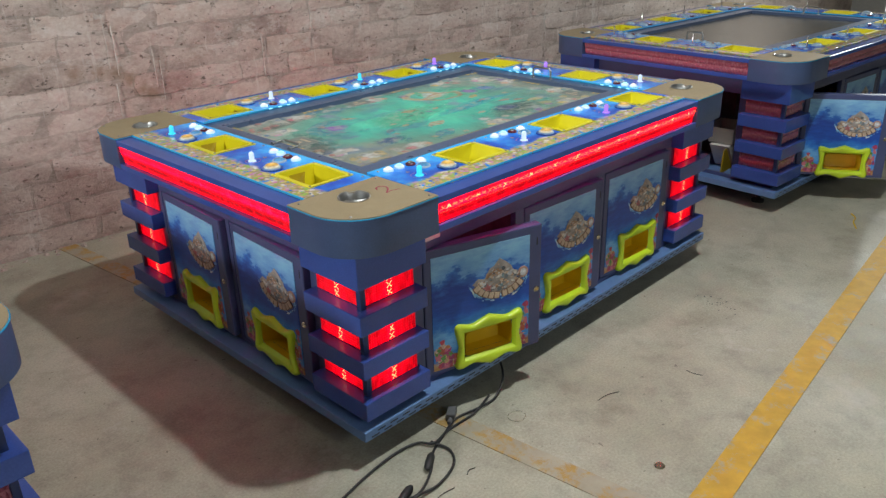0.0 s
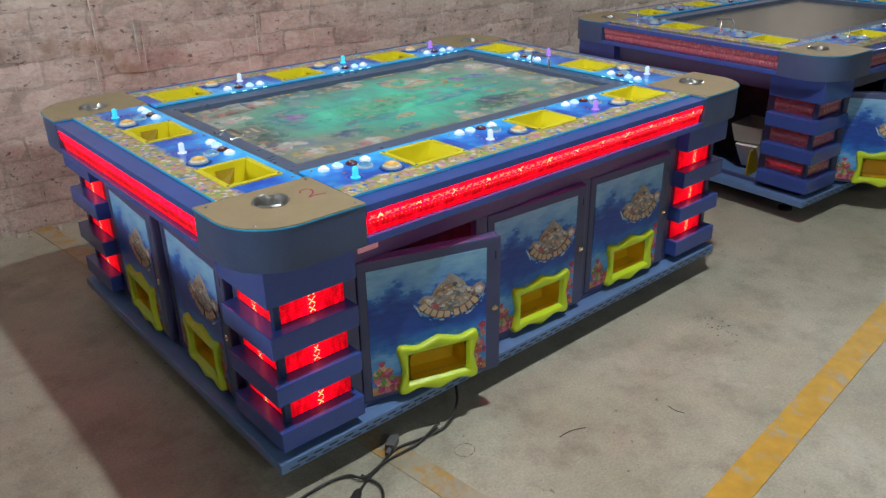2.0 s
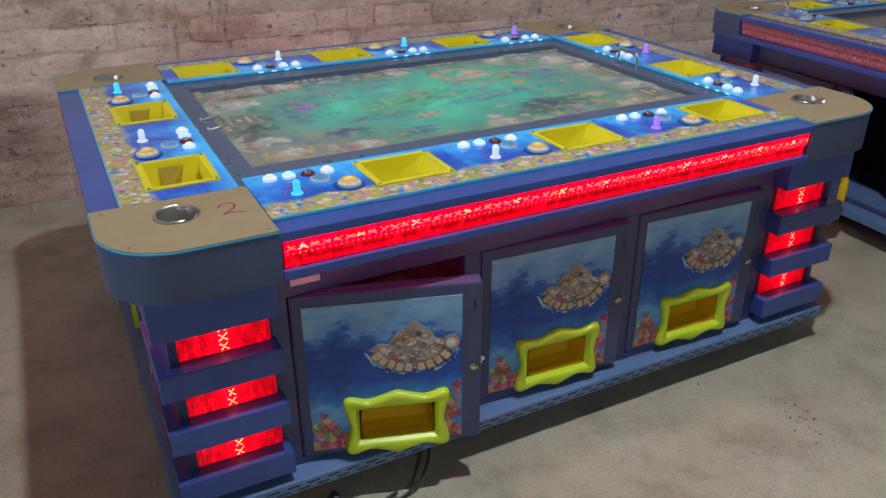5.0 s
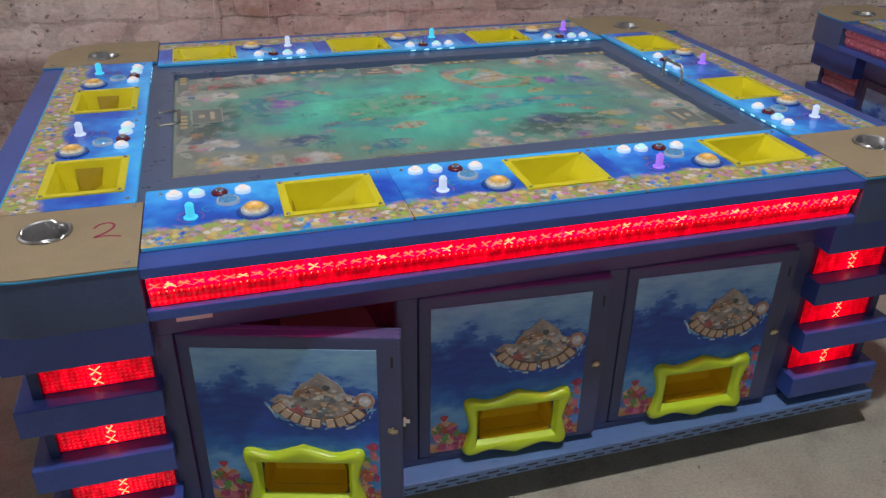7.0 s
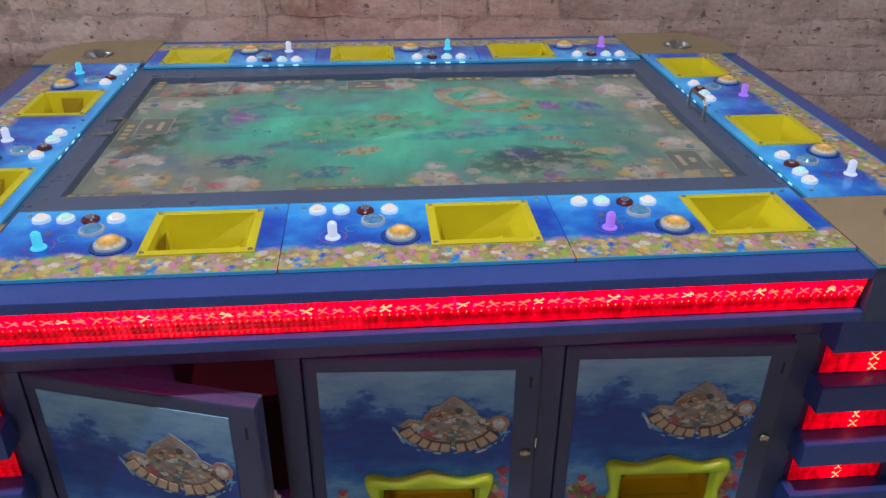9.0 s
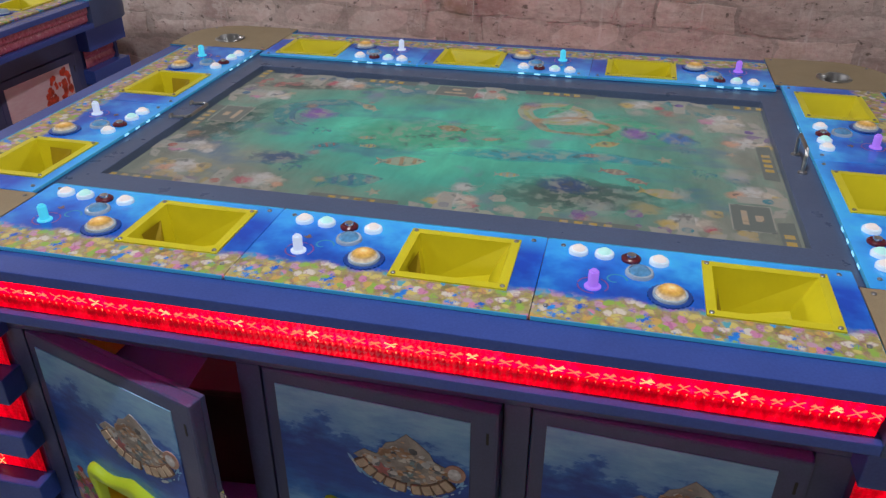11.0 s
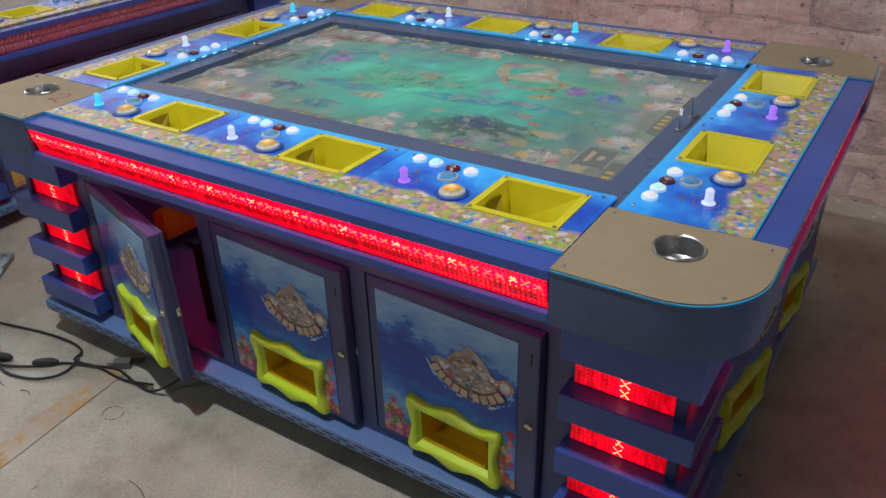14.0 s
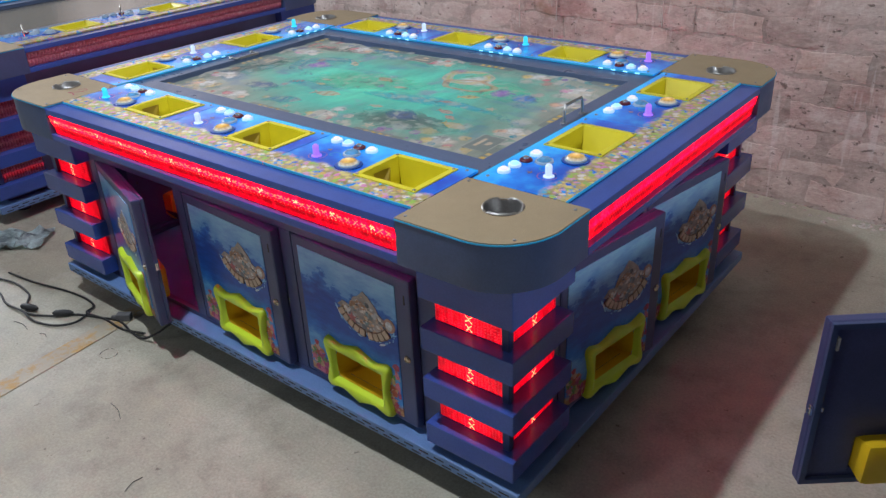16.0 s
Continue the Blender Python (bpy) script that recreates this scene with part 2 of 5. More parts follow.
def panel_material(lit):
    """Acrylic control panel: sea blue with a coral reef along its outer edge; when lit its lamps shine through by the keys."""
    m, nt, p = nodes_of("lit_panel_print" if lit else "control_panel_print")
    tc = nt.nodes.new("ShaderNodeTexCoord")
    sep = nt.nodes.new("ShaderNodeSeparateXYZ")
    nt.links.new(tc.outputs["Object"], sep.inputs[0])
    swirl = noise_tex(nt, 7, 4, 0.6, w=1)
    blue = ramp(nt, swirl, [(0.3, (0.004, 0.06, 0.50)), (0.48, (0.006, 0.16, 0.72)), (0.68, (0.03, 0.42, 0.90))])
    # glow of the lamps beneath painted into the blue: paler by the inner edge
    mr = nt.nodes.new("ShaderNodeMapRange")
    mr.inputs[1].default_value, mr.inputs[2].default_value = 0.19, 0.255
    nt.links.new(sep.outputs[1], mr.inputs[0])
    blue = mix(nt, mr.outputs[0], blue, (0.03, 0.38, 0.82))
    vor = nt.nodes.new("ShaderNodeTexVoronoi")
    vor.inputs["Scale"].default_value, vor.inputs["Randomness"].default_value = 58, 1
    warp = nt.nodes.new("ShaderNodeTexNoise")
    warp.inputs["Scale"].default_value, warp.inputs["Detail"].default_value = 55, 3
    nt.links.new(tc.outputs["Object"], warp.inputs[0])
    wm = nt.nodes.new("ShaderNodeVectorMath")
    wm.operation = "MULTIPLY_ADD"
    nt.links.new(warp.outputs["Color"], wm.inputs[0])
    wm.inputs[1].default_value = (0.02, 0.02, 0)
    nt.links.new(tc.outputs["Object"], wm.inputs[2])
    nt.links.new(wm.outputs[0], vor.inputs[0])
    sc = nt.nodes.new("ShaderNodeSeparateColor")
    nt.links.new(vor.outputs["Color"], sc.inputs[0])
    sand = ramp(nt, noise_tex(nt, 30, 4, 0.65, w=12), [(0.3, (0.24, 0.21, 0.06)), (0.5, (0.42, 0.36, 0.12)), (0.68, (0.50, 0.45, 0.28))])
    reef = ramp(nt, sc.outputs[0], [(0.0, (0.66, 0.26, 0.42)), (0.17, (0.66, 0.56, 0.16)), (0.36, (0.30, 0.50, 0.07)), (0.52, (0.72, 0.66, 0.55)), (0.66, (0.58, 0.34, 0.44)), (0.76, (0.64, 0.40, 0.10)), (0.88, (0.10, 0.42, 0.50))], "CONSTANT")
    reef = mix(nt, ramp(nt, vor.outputs["Distance"], [(0.42, (1, 1, 1)), (0.62, (0, 0, 0))]), sand, reef)
    lines = noise_tex(nt, 38, 3, 0.5, w=15)
    reef = mix(nt, ramp(nt, lines, [(0.47, (0, 0, 0)), (0.49, (0.4,) * 3), (0.51, (0.4,) * 3), (0.53, (0, 0, 0))]), reef, (0.34, 0.07, 0.22))
    edge = nt.nodes.new("ShaderNodeMath")
    edge.operation = "MULTIPLY_ADD"
    nt.links.new(noise_tex(nt, 22, 3), edge.inputs[0])
    edge.inputs[1].default_value = -0.06
    nt.links.new(sep.outputs[1], edge.inputs[2])
    fac = ramp(nt, edge.outputs[0], [(0.035, (1, 1, 1)), (0.052, (0, 0, 0))])
    gaps = ramp(nt, noise_tex(nt, 34, 4, 0.7, w=6), [(0.36, (0, 0, 0)), (0.43, (1, 1, 1))])
    c = mix(nt, mix(nt, 1.0, fac, gaps, "MULTIPLY"), blue, reef)
    nt.links.new(c, p.inputs["Base Color"])
    p.inputs["Roughness"].default_value = 0.12
    p.inputs["Coat Weight"].default_value = 0.1
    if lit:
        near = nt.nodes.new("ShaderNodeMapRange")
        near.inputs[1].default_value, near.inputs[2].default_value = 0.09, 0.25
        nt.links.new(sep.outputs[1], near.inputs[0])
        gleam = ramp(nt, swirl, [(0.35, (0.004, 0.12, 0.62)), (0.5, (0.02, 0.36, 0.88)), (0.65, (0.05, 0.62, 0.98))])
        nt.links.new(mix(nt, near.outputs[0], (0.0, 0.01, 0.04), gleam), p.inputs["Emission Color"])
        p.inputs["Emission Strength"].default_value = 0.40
    return m


PANEL, PANEL_ON = panel_material(False), panel_material(True)


def screen_material(lit):
    m, nt, p = nodes_of("game_picture" if lit else "dark_screen")
    p.inputs["Roughness"].default_value = 0.22
    if not lit:
        p.inputs["Base Color"].default_value = (0.10, 0.095, 0.08, 1)
        return m
    p.inputs["Base Color"].default_value = (0.02, 0.022, 0.02, 1)
    tc = nt.nodes.new("ShaderNodeTexCoord")
    mp = nt.nodes.new("ShaderNodeMapping")
    mp.inputs["Scale"].default_value = (0.80, 1.40, 0)
    nt.links.new(tc.outputs["Object"], mp.inputs[0])
    ln = nt.nodes.new("ShaderNodeVectorMath")
    ln.operation = "LENGTH"
    nt.links.new(mp.outputs[0], ln.inputs[0])
    add = nt.nodes.new("ShaderNodeMath")
    add.operation = "MULTIPLY_ADD"
    nt.links.new(noise_tex(nt, 3.2, 5, 0.6), add.inputs[0])
    add.inputs[1].default_value = 0.62
    nt.links.new(ln.outputs["Value"], add.inputs[2])
    # grey-green outer stops put the glass's hazy reflection into the picture's glow
    c = ramp(nt, add.outputs[0], [(0.35, (0.05, 0.42, 0.27)), (0.6, (0.03, 0.30, 0.23)), (0.78, (0.075, 0.21, 0.165)), (0.92, (0.155, 0.17, 0.142))])
    rays = noise_tex(nt, 7, 5, 0.65, stretch=(1.8, 0.6, 1), w=5)
    c = mix(nt, 0.5, c, ramp(nt, rays, [(0.3, (0.22, 0.25, 0.25)), (0.75, (0.72, 0.8, 0.75))]), "OVERLAY")
    deep = noise_tex(nt, 4.6, 4, 0.6, stretch=(0.8, 1.5, 1), w=17)
    c = mix(nt, ramp(nt, deep, [(0.56, (0, 0, 0)), (0.68, (0.55,) * 3)]), c, (0.03, 0.10, 0.20))
    c = mix(nt, ramp(nt, noise_tex(nt, 5.5, 3, 0.6, w=23), [(0.62, (0, 0, 0)), (0.72, (0.5,) * 3)]), c, (0.16, 0.08, 0.24))
    nt.links.new(c, p.inputs["Emission Color"])
    p.inputs["Emission Strength"].default_value = 1.3
    return m


SCREEN, SCREEN_OFF = screen_material(True), screen_material(False)


def picture_light(name, col, blend, soft=False):
    """A creature in the game picture: its colour broken by paler patches, blurred into the water."""
    m, nt, p = nodes_of(name)
    pos = nt.nodes.new("ShaderNodeNewGeometry")
    n = nt.nodes.new("ShaderNodeTexNoise")
    n.inputs["Scale"].default_value, n.inputs["Detail"].default_value, n.inputs["Roughness"].default_value = 34, 3, 0.6
    nt.links.new(pos.outputs["Position"], n.inputs[0])
    if col is None:
        info = nt.nodes.new("ShaderNodeObjectInfo")
        cols = [(0.50, 0.44, 0.36), (0.44, 0.24, 0.14), (0.06, 0.15, 0.28), (0.42, 0.42, 0.37), (0.22, 0.11, 0.32), (0.52, 0.46, 0.38), (0.05, 0.28, 0.29), (0.44, 0.14, 0.13), (0.46, 0.45, 0.41), (0.46, 0.36, 0.14), (0.44, 0.31, 0.30), (0.36, 0.40, 0.38)]
        c = ramp(nt, info.outputs["Random"], [(i / len(cols), q) for i, q in enumerate(cols)], "CONSTANT")
    else:
        rgb = nt.nodes.new("ShaderNodeRGB")
        rgb.outputs[0].default_value = (*col, 1)
        c = rgb.outputs[0]
    c = mix(nt, ramp(nt, n.outputs[0], [(0.50, (0, 0, 0)), (0.60, (0.6,) * 3)]), c, (0.40, 0.37, 0.31))
    c = mix(nt, ramp(nt, n.outputs[0], [(0.33, (0.7,) * 3), (0.42, (0, 0, 0))]), c, (0.07, 0.09, 0.10))
    nt.links.new(c, p.inputs["Emission Color"])
    p.inputs["Emission Strength"].default_value = 0.85
    p.inputs["Base Color"].default_value = (0.02, 0.02, 0.02, 1)
    p.inputs["Roughness"].default_value = 0.22
    p.inputs["Alpha"].default_value = blend
    if soft or col is None:
        tc = nt.nodes.new("ShaderNodeTexCoord")
        ln = nt.nodes.new("ShaderNodeVectorMath")
        ln.operation = "LENGTH"
        nt.links.new(tc.outputs["Object"], ln.inputs[0])
        fade = nt.nodes.new("ShaderNodeMath")
        fade.operation = "MULTIPLY_ADD"
        nt.links.new(n.outputs[0], fade.inputs[0])
        fade.inputs[1].default_value = 0.9
        nt.links.new(ln.outputs["Value"], fade.inputs[2])
        half = nt.nodes.new("ShaderNodeMath")
        half.operation = "MULTIPLY"
        half.inputs[1].default_value = 0.5
        nt.links.new(fade.outputs[0], half.inputs[0])
        nt.links.new(ramp(nt, half.outputs[0], [(0.45, (blend,) * 3), (0.88, (0.02,) * 3)]), p.inputs["Alpha"])
    return m


FISHES = [picture_light("fish_light_" + n, c, 0.62) for n, c in (
    ("cream", (0.50, 0.40, 0.27)), ("orange", (0.42, 0.22, 0.10)), ("blue", (0.04, 0.15, 0.28)), ("violet", (0.16, 0.10, 0.32)), ("grey", (0.36, 0.38, 0.33)), ("teal", (0.02, 0.22, 0.28)), ("red", (0.38, 0.12, 0.10)), ("gold", (0.55, 0.38, 0.08)))]


CREATURE = picture_light("creature_light", None, 0.58)
SOFT = {n: picture_light("soft_light_" + n, c, 0.85, True) for n, c in (
    ("navy", (0.03, 0.07, 0.20)), ("teal", (0.02, 0.30, 0.38)), ("purple", (0.26, 0.08, 0.42)), ("cream", (0.56, 0.50, 0.40)), ("peach", (0.58, 0.32, 0.20)), ("white", (0.54, 0.55, 0.52)), ("red", (0.46, 0.08, 0.12)), ("gold", (0.54, 0.40, 0.10)), ("blue", (0.06, 0.16, 0.46)), ("green", (0.06, 0.42, 0.24)), ("dark", (0.05, 0.09, 0.08)), ("pink", (0.56, 0.22, 0.38)))}


def concrete(name):
    m, nt, p = nodes_of(name)
    a = noise_tex(nt, 1.1, 6, 0.62)
    b = noise_tex(nt, 6.5, 6, 0.7, w=4)
    fine = noise_tex(nt, 120, 3, 0.6)
    c = ramp(nt, a, [(0.28, (0.280, 0.262, 0.200)), (0.5, (0.390, 0.376, 0.296)), (0.72, (0.465, 0.452, 0.370))])
    c = mix(nt, 0.55, c, ramp(nt, b, [(0.28, (0.22, 0.2, 0.18)), (0.5, (0.5, 0.5, 0.5)), (0.75, (0.66, 0.65, 0.62))]), "OVERLAY")
    c = mix(nt, 0.25, c, ramp(nt, fine, [(0.3, (0.2, 0.2, 0.2)), (0.7, (0.8, 0.8, 0.8))]), "OVERLAY")
    specks = noise_tex(nt, 38, 2, 0.5, w=7)
    c = mix(nt, ramp(nt, specks, [(0.72, (0, 0, 0)), (0.78, (0.7, 0.7, 0.7))]), c, (0.10, 0.08, 0.06))
    pale = noise_tex(nt, 2.3, 5, 0.75, w=9)
    c = mix(nt, ramp(nt, pale, [(0.6, (0, 0, 0)), (0.72, (0.45, 0.45, 0.45))]), c, (0.56, 0.54, 0.49))
    nt.links.new(c, p.inputs["Base Color"])
    nt.links.new(ramp(nt, b, [(0.3, (0.42,) * 3), (0.7, (0.75,) * 3)]), p.inputs["Roughness"])
    bump(nt, p, mix(nt, 0.4, b, fine), 0.25, 0.004)
    return m


def worn_line(name, col, left):
    """Floor paint, worn down to the concrete."""
    m, nt, p = nodes_of(name)
    wear = noise_tex(nt, 9, 8, 0.78, coord="Object")
    conc = ramp(nt, noise_tex(nt, 5, 6, 0.7), [(0.3, (0.30, 0.26, 0.185)), (0.7, (0.42, 0.385, 0.295))])
    yel = ramp(nt, noise_tex(nt, 14, 5), [(0.3, tuple(c * 0.75 for c in col)), (0.7, col)])
    c = mix(nt, ramp(nt, wear, [(left - 0.05, (0, 0, 0)), (left + 0.05, (1, 1, 1))]), yel, conc)
    nt.links.new(c, p.inputs["Base Color"])
    p.inputs["Roughness"].default_value = 0.6
    bump(nt, p, wear, 0.2, 0.003)
    return m


def whitewash(name, per_object):
    """Old whitewashed brick: lime wash over grey and brown dirt."""
    m, nt, p = nodes_of(name)
    a = noise_tex(nt, 3.0, 6, 0.7, coord="Object", stretch=(0.8, 1, 1.3))
    if per_object:
        tc = nt.nodes.new("ShaderNodeObjectInfo")
        tone = ramp(nt, tc.outputs["Random"], [(0, (0.52, 0.44, 0.395)), (0.5, (0.57, 0.485, 0.44)), (1, (0.62, 0.54, 0.49))])
    else:
        tone = ramp(nt, a, [(0.3, (0.41, 0.345, 0.305)), (0.7, (0.52, 0.45, 0.405))])
    pos = nt.nodes.new("ShaderNodeNewGeometry")

    def place_noise(scale, detail, rough, stretch, shift):
        mp = nt.nodes.new("ShaderNodeMapping")
        mp.inputs["Scale"].default_value, mp.inputs["Location"].default_value = stretch, (shift, shift, shift)
        nt.links.new(pos.outputs["Position"], mp.inputs[0])
        n = nt.nodes.new("ShaderNodeTexNoise")
        n.inputs["Scale"].default_value, n.inputs["Detail"].default_value, n.inputs["Roughness"].default_value = scale, detail, rough
        nt.links.new(mp.outputs[0], n.inputs[0])
        return n.outputs[0]

    dirt = place_noise(2.6, 8, 0.74, (0.8, 0.8, 1.6), 1.3)
    c = mix(nt, 0.65, tone, ramp(nt, dirt, [(0.3, (0.10, 0.085, 0.08)), (0.5, (0.47, 0.46, 0.45)), (0.7, (0.74, 0.74, 0.74))]), "OVERLAY")
    fine = place_noise(45, 5, 0.7, (1, 1, 1.3), 4)
    c = mix(nt, 0.30, c, ramp(nt, fine, [(0.3, (0.2, 0.18, 0.17)), (0.7, (0.75, 0.75, 0.75))]), "OVERLAY")
    drips = place_noise(9, 3, 0.5, (3.0, 3.0, 0.22), 8)
    c = mix(nt, ramp(nt, drips, [(0.63, (0, 0, 0)), (0.70, (0.6, 0.6, 0.6))]), c, (0.68, 0.64, 0.60))
    pits = place_noise(24, 4, 0.65, (1, 1, 1.5), 11)
    c = mix(nt, ramp(nt, pits, [(0.612, (0, 0, 0)), (0.665, (0.78, 0.78, 0.78))]), c, (0.085, 0.066, 0.052))
    smudge = place_noise(7.5, 6, 0.72, (0.6, 0.6, 2.2), 17)
    c = mix(nt, ramp(nt, smudge, [(0.56, (0, 0, 0)), (0.68, (0.5, 0.5, 0.5))]), c, (0.22, 0.185, 0.155))
    lime = place_noise(3.4, 7, 0.78, (0.9, 0.9, 1.4), 27)
    c = mix(nt, ramp(nt, lime, [(0.57, (0, 0, 0)), (0.61, (0.42, 0.42, 0.42))]), c, (0.70, 0.66, 0.62))
    rust = place_noise(1.5, 6, 0.7, (1, 1, 2.2), 21)
    c = mix(nt, ramp(nt, rust, [(0.62, (0, 0, 0)), (0.72, (0.4, 0.4, 0.4))]), c, (0.26, 0.15, 0.09))
    last = None
    for at in ((-0.383, 1.724, 0.725), (-0.44, 1.73, 0.755), (-0.49, 1.733, 0.81), (-0.55, 1.74, 0.85), (-0.64, 1.747, 0.868), (-0.76, 1.757, 0.876)):
        d = nt.nodes.new("ShaderNodeVectorMath")
        d.operation = "DISTANCE"
        nt.links.new(pos.outputs["Position"], d.inputs[0])
        d.inputs[1].default_value = at
        if last is not None:
            mn = nt.nodes.new("ShaderNodeMath")
            mn.operation = "SMOOTH_MIN"
            mn.inputs[2].default_value = 0.04
            nt.links.new(last, mn.inputs[0])
            nt.links.new(d.outputs["Value"], mn.inputs[1])
            last = mn.outputs[0]
        else:
            last = d.outputs["Value"]
    ad = nt.nodes.new("ShaderNodeMath")
    ad.operation = "MULTIPLY_ADD"
    nt.links.new(place_noise(14, 5, 0.7, (1, 1, 1), 31), ad.inputs[0])
    ad.inputs[1].default_value = 0.09
    nt.links.new(last, ad.inputs[2])
    c = mix(nt, ramp(nt, ad.outputs[0], [(0.052, (0.66, 0.66, 0.66)), (0.098, (0, 0, 0))]), c, (0.27, 0.16, 0.085))
    nt.links.new(c, p.inputs["Base Color"])
    p.inputs["Roughness"].default_value = 0.9
    bump(nt, p, mix(nt, 0.5, fine, dirt), 0.8, 0.016)
    return m


CONCRETE = concrete("worn_concrete")
YLINE, YFADED = worn_line("yellow_floor_paint", (0.62, 0.36, 0.03), 0.58), worn_line("faded_floor_paint", (0.46, 0.28, 0.07), 0.465)
BRICKMAT, WALLMAT = whitewash("whitewashed_brick", True), whitewash("whitewashed_render", False)
BOUNCEPAINT = paint("bounce_plaster", (0.33, 0.32, 0.30), 0.85, var=0.1, scale=1.5, grain=60, bumpy=0.2)


# ---------- mesh helpers ----------
def box(bm, x0, x1, y0, y1, z0, z1):
    v = [bm.verts.new(c) for c in ((x0, y0, z0), (x1, y0, z0), (x1, y1, z0), (x0, y1, z0), (x0, y0, z1), (x1, y0, z1), (x1, y1, z1), (x0, y1, z1))]
    for f in ((3, 2, 1, 0), (4, 5, 6, 7), (0, 1, 5, 4), (1, 2, 6, 5), (2, 3, 7, 6), (3, 0, 4, 7)):
        bm.faces.new([v[i] for i in f])


def prism(bm, poly, z0, z1, axis="z"):
    """poly counter-clockwise in (x, y), or in (x, z) with axis y, where z0 and z1 are then y."""
    at = (lambda a, b, c: (a, b, c)) if axis == "z" else (lambda a, b, c: (a, c, b))
    lo, hi = [bm.verts.new(at(a, b, z0)) for a, b in poly], [bm.verts.new(at(a, b, z1)) for a, b in poly]
    n = len(poly)
    fs = [bm.faces.new(lo[::-1]), bm.faces.new(hi)] + [bm.faces.new((lo[i], lo[(i + 1) % n], hi[(i + 1) % n], hi[i])) for i in range(n)]
    if axis != "z":
        bmesh.ops.reverse_faces(bm, faces=fs)


def lathe(bm, prof, n=20, at=(0, 0, 0), cap=True):
    rings = []
    for r, z in prof:
        rings.append([bm.verts.new((at[0] + r * math.cos(2 * math.pi * i / n), at[1] + r * math.sin(2 * math.pi * i / n), at[2] + z)) for i in range(n)])
    for a, b in zip(rings, rings[1:]):
        for i in range(n):
            bm.faces.new((a[i], a[(i + 1) % n], b[(i + 1) % n], b[i]))
    if cap:
        bm.faces.new(rings[0][::-1])
        bm.faces.new(rings[-1])


def frame_box(bm, o, h, a0, a1, axis="z"):
    """A slab o = (x0, x1, y0, y1) with a rectangular hole h, from a0 to a1."""
    at = (lambda a, b, c: (a, b, c)) if axis == "z" else (lambda a, b, c: (a, c, b))

    def loop(r, c):
        return [bm.verts.new(at(x, y, c)) for x, y in ((r[0], r[2]), (r[1], r[2]), (r[1], r[3]), (r[0], r[3]))]
    ol, oh, hl, hh = loop(o, a0), loop(o, a1), loop(h, a0), loop(h, a1)
    for i in range(4):
        j = (i + 1) % 4
        for q in ((oh[i], oh[j], hh[j], hh[i]), (ol[j], ol[i], hl[i], hl[j]), (ol[i], ol[j], oh[j], oh[i]), (hl[j], hl[i], hh[i], hh[j])):
            bm.faces.new(q)


def tube(bm, pts, r, n=8):
    pts = [Vector(p) for p in pts]
    rings = []
    for i, p in enumerate(pts):
        d = (pts[min(i + 1, len(pts) - 1)] - pts[max(i - 1, 0)]).normalized()
        s = d.cross(Vector((0, 0, 1)) if abs(d.z) < 0.95 else Vector((1, 0, 0))).normalized()
        u = s.cross(d)
        rings.append([bm.verts.new(p + r * (math.cos(2 * math.pi * k / n) * s + math.sin(2 * math.pi * k / n) * u)) for k in range(n)])
    for a, b in zip(rings, rings[1:]):
        for k in range(n):
            bm.faces.new((a[k], a[(k + 1) % n], b[(k + 1) % n], b[k]))
    bm.faces.new(rings[0][::-1])
    bm.faces.new(rings[-1])


def smooth_path(pts, steps=6):
    """Catmull-Rom through the points."""
    p = [Vector(a) for a in pts]
    p = [2 * p[0] - p[1]] + p + [2 * p[-1] - p[-2]]
    out = []
    for i in range(1, len(p) - 2):
        for k in range(steps):
            t = k / steps
            out.append(0.5 * (2 * p[i] + (p[i + 1] - p[i - 1]) * t + (2 * p[i - 1] - 5 * p[i] + 4 * p[i + 1] - p[i + 2]) * t * t + (3 * p[i] - p[i - 1] - 3 * p[i + 1] + p[i + 2]) * t ** 3))
    return out + [p[-2]]


MESHES = {}


def shape(key, make, bevel=0.0, smooth=False):
    """The mesh of that key, made once by make(bm)."""
    if key not in MESHES:
        bm = bmesh.new()
        make(bm)
        bmesh.ops.recalc_face_normals(bm, faces=bm.faces[:])
        if bevel:
            edges = [e for e in bm.edges if e.is_manifold and e.calc_face_angle() > 0.6]
            bmesh.ops.bevel(bm, geom=edges, offset=bevel, segments=2, affect="EDGES", profile=0.6)
        me = bpy.data.meshes.new(str(key))
        bm.to_mesh(me)
        bm.free()
        if smooth:
            me.polygons.foreach_set("use_smooth", [True] * len(me.polygons))
            me.set_sharp_from_angle(angle=radians(38))
        MESHES[key] = me
    return MESHES[key]


def part(name, me, material, parent=None, m=None, label=""):
    key = (me.name, material.name)
    if me.materials and me.materials[0] != material:
        if key not in MESHES:
            MESHES[key] = me.copy()
            MESHES[key].materials.clear()
            MESHES[key].materials.append(material)
        me = MESHES[key]
    elif not me.materials:
        me.materials.append(material)
    ob = new(name, me)
    ob.parent = parent
    if m is not None:
        ob.matrix_basis = m
    return tagged(ob, label)


def thing(name, label, category, m=None, group=""):
    ob = new(name)
    ob.empty_display_size = 0.1
    if m is not None:
        ob.matrix_basis = m
    return tagged(ob, label, category, group)


# ---------- the hall ----------
WALL_AT = pose(0, 1.69, 0, 0, 0, -5.0)
def slab(name, dims, material, m=None, label=""):
    return tagged(part(name, shape(name, lambda bm: box(bm, *dims)), material, None, m, label), kind="structure")


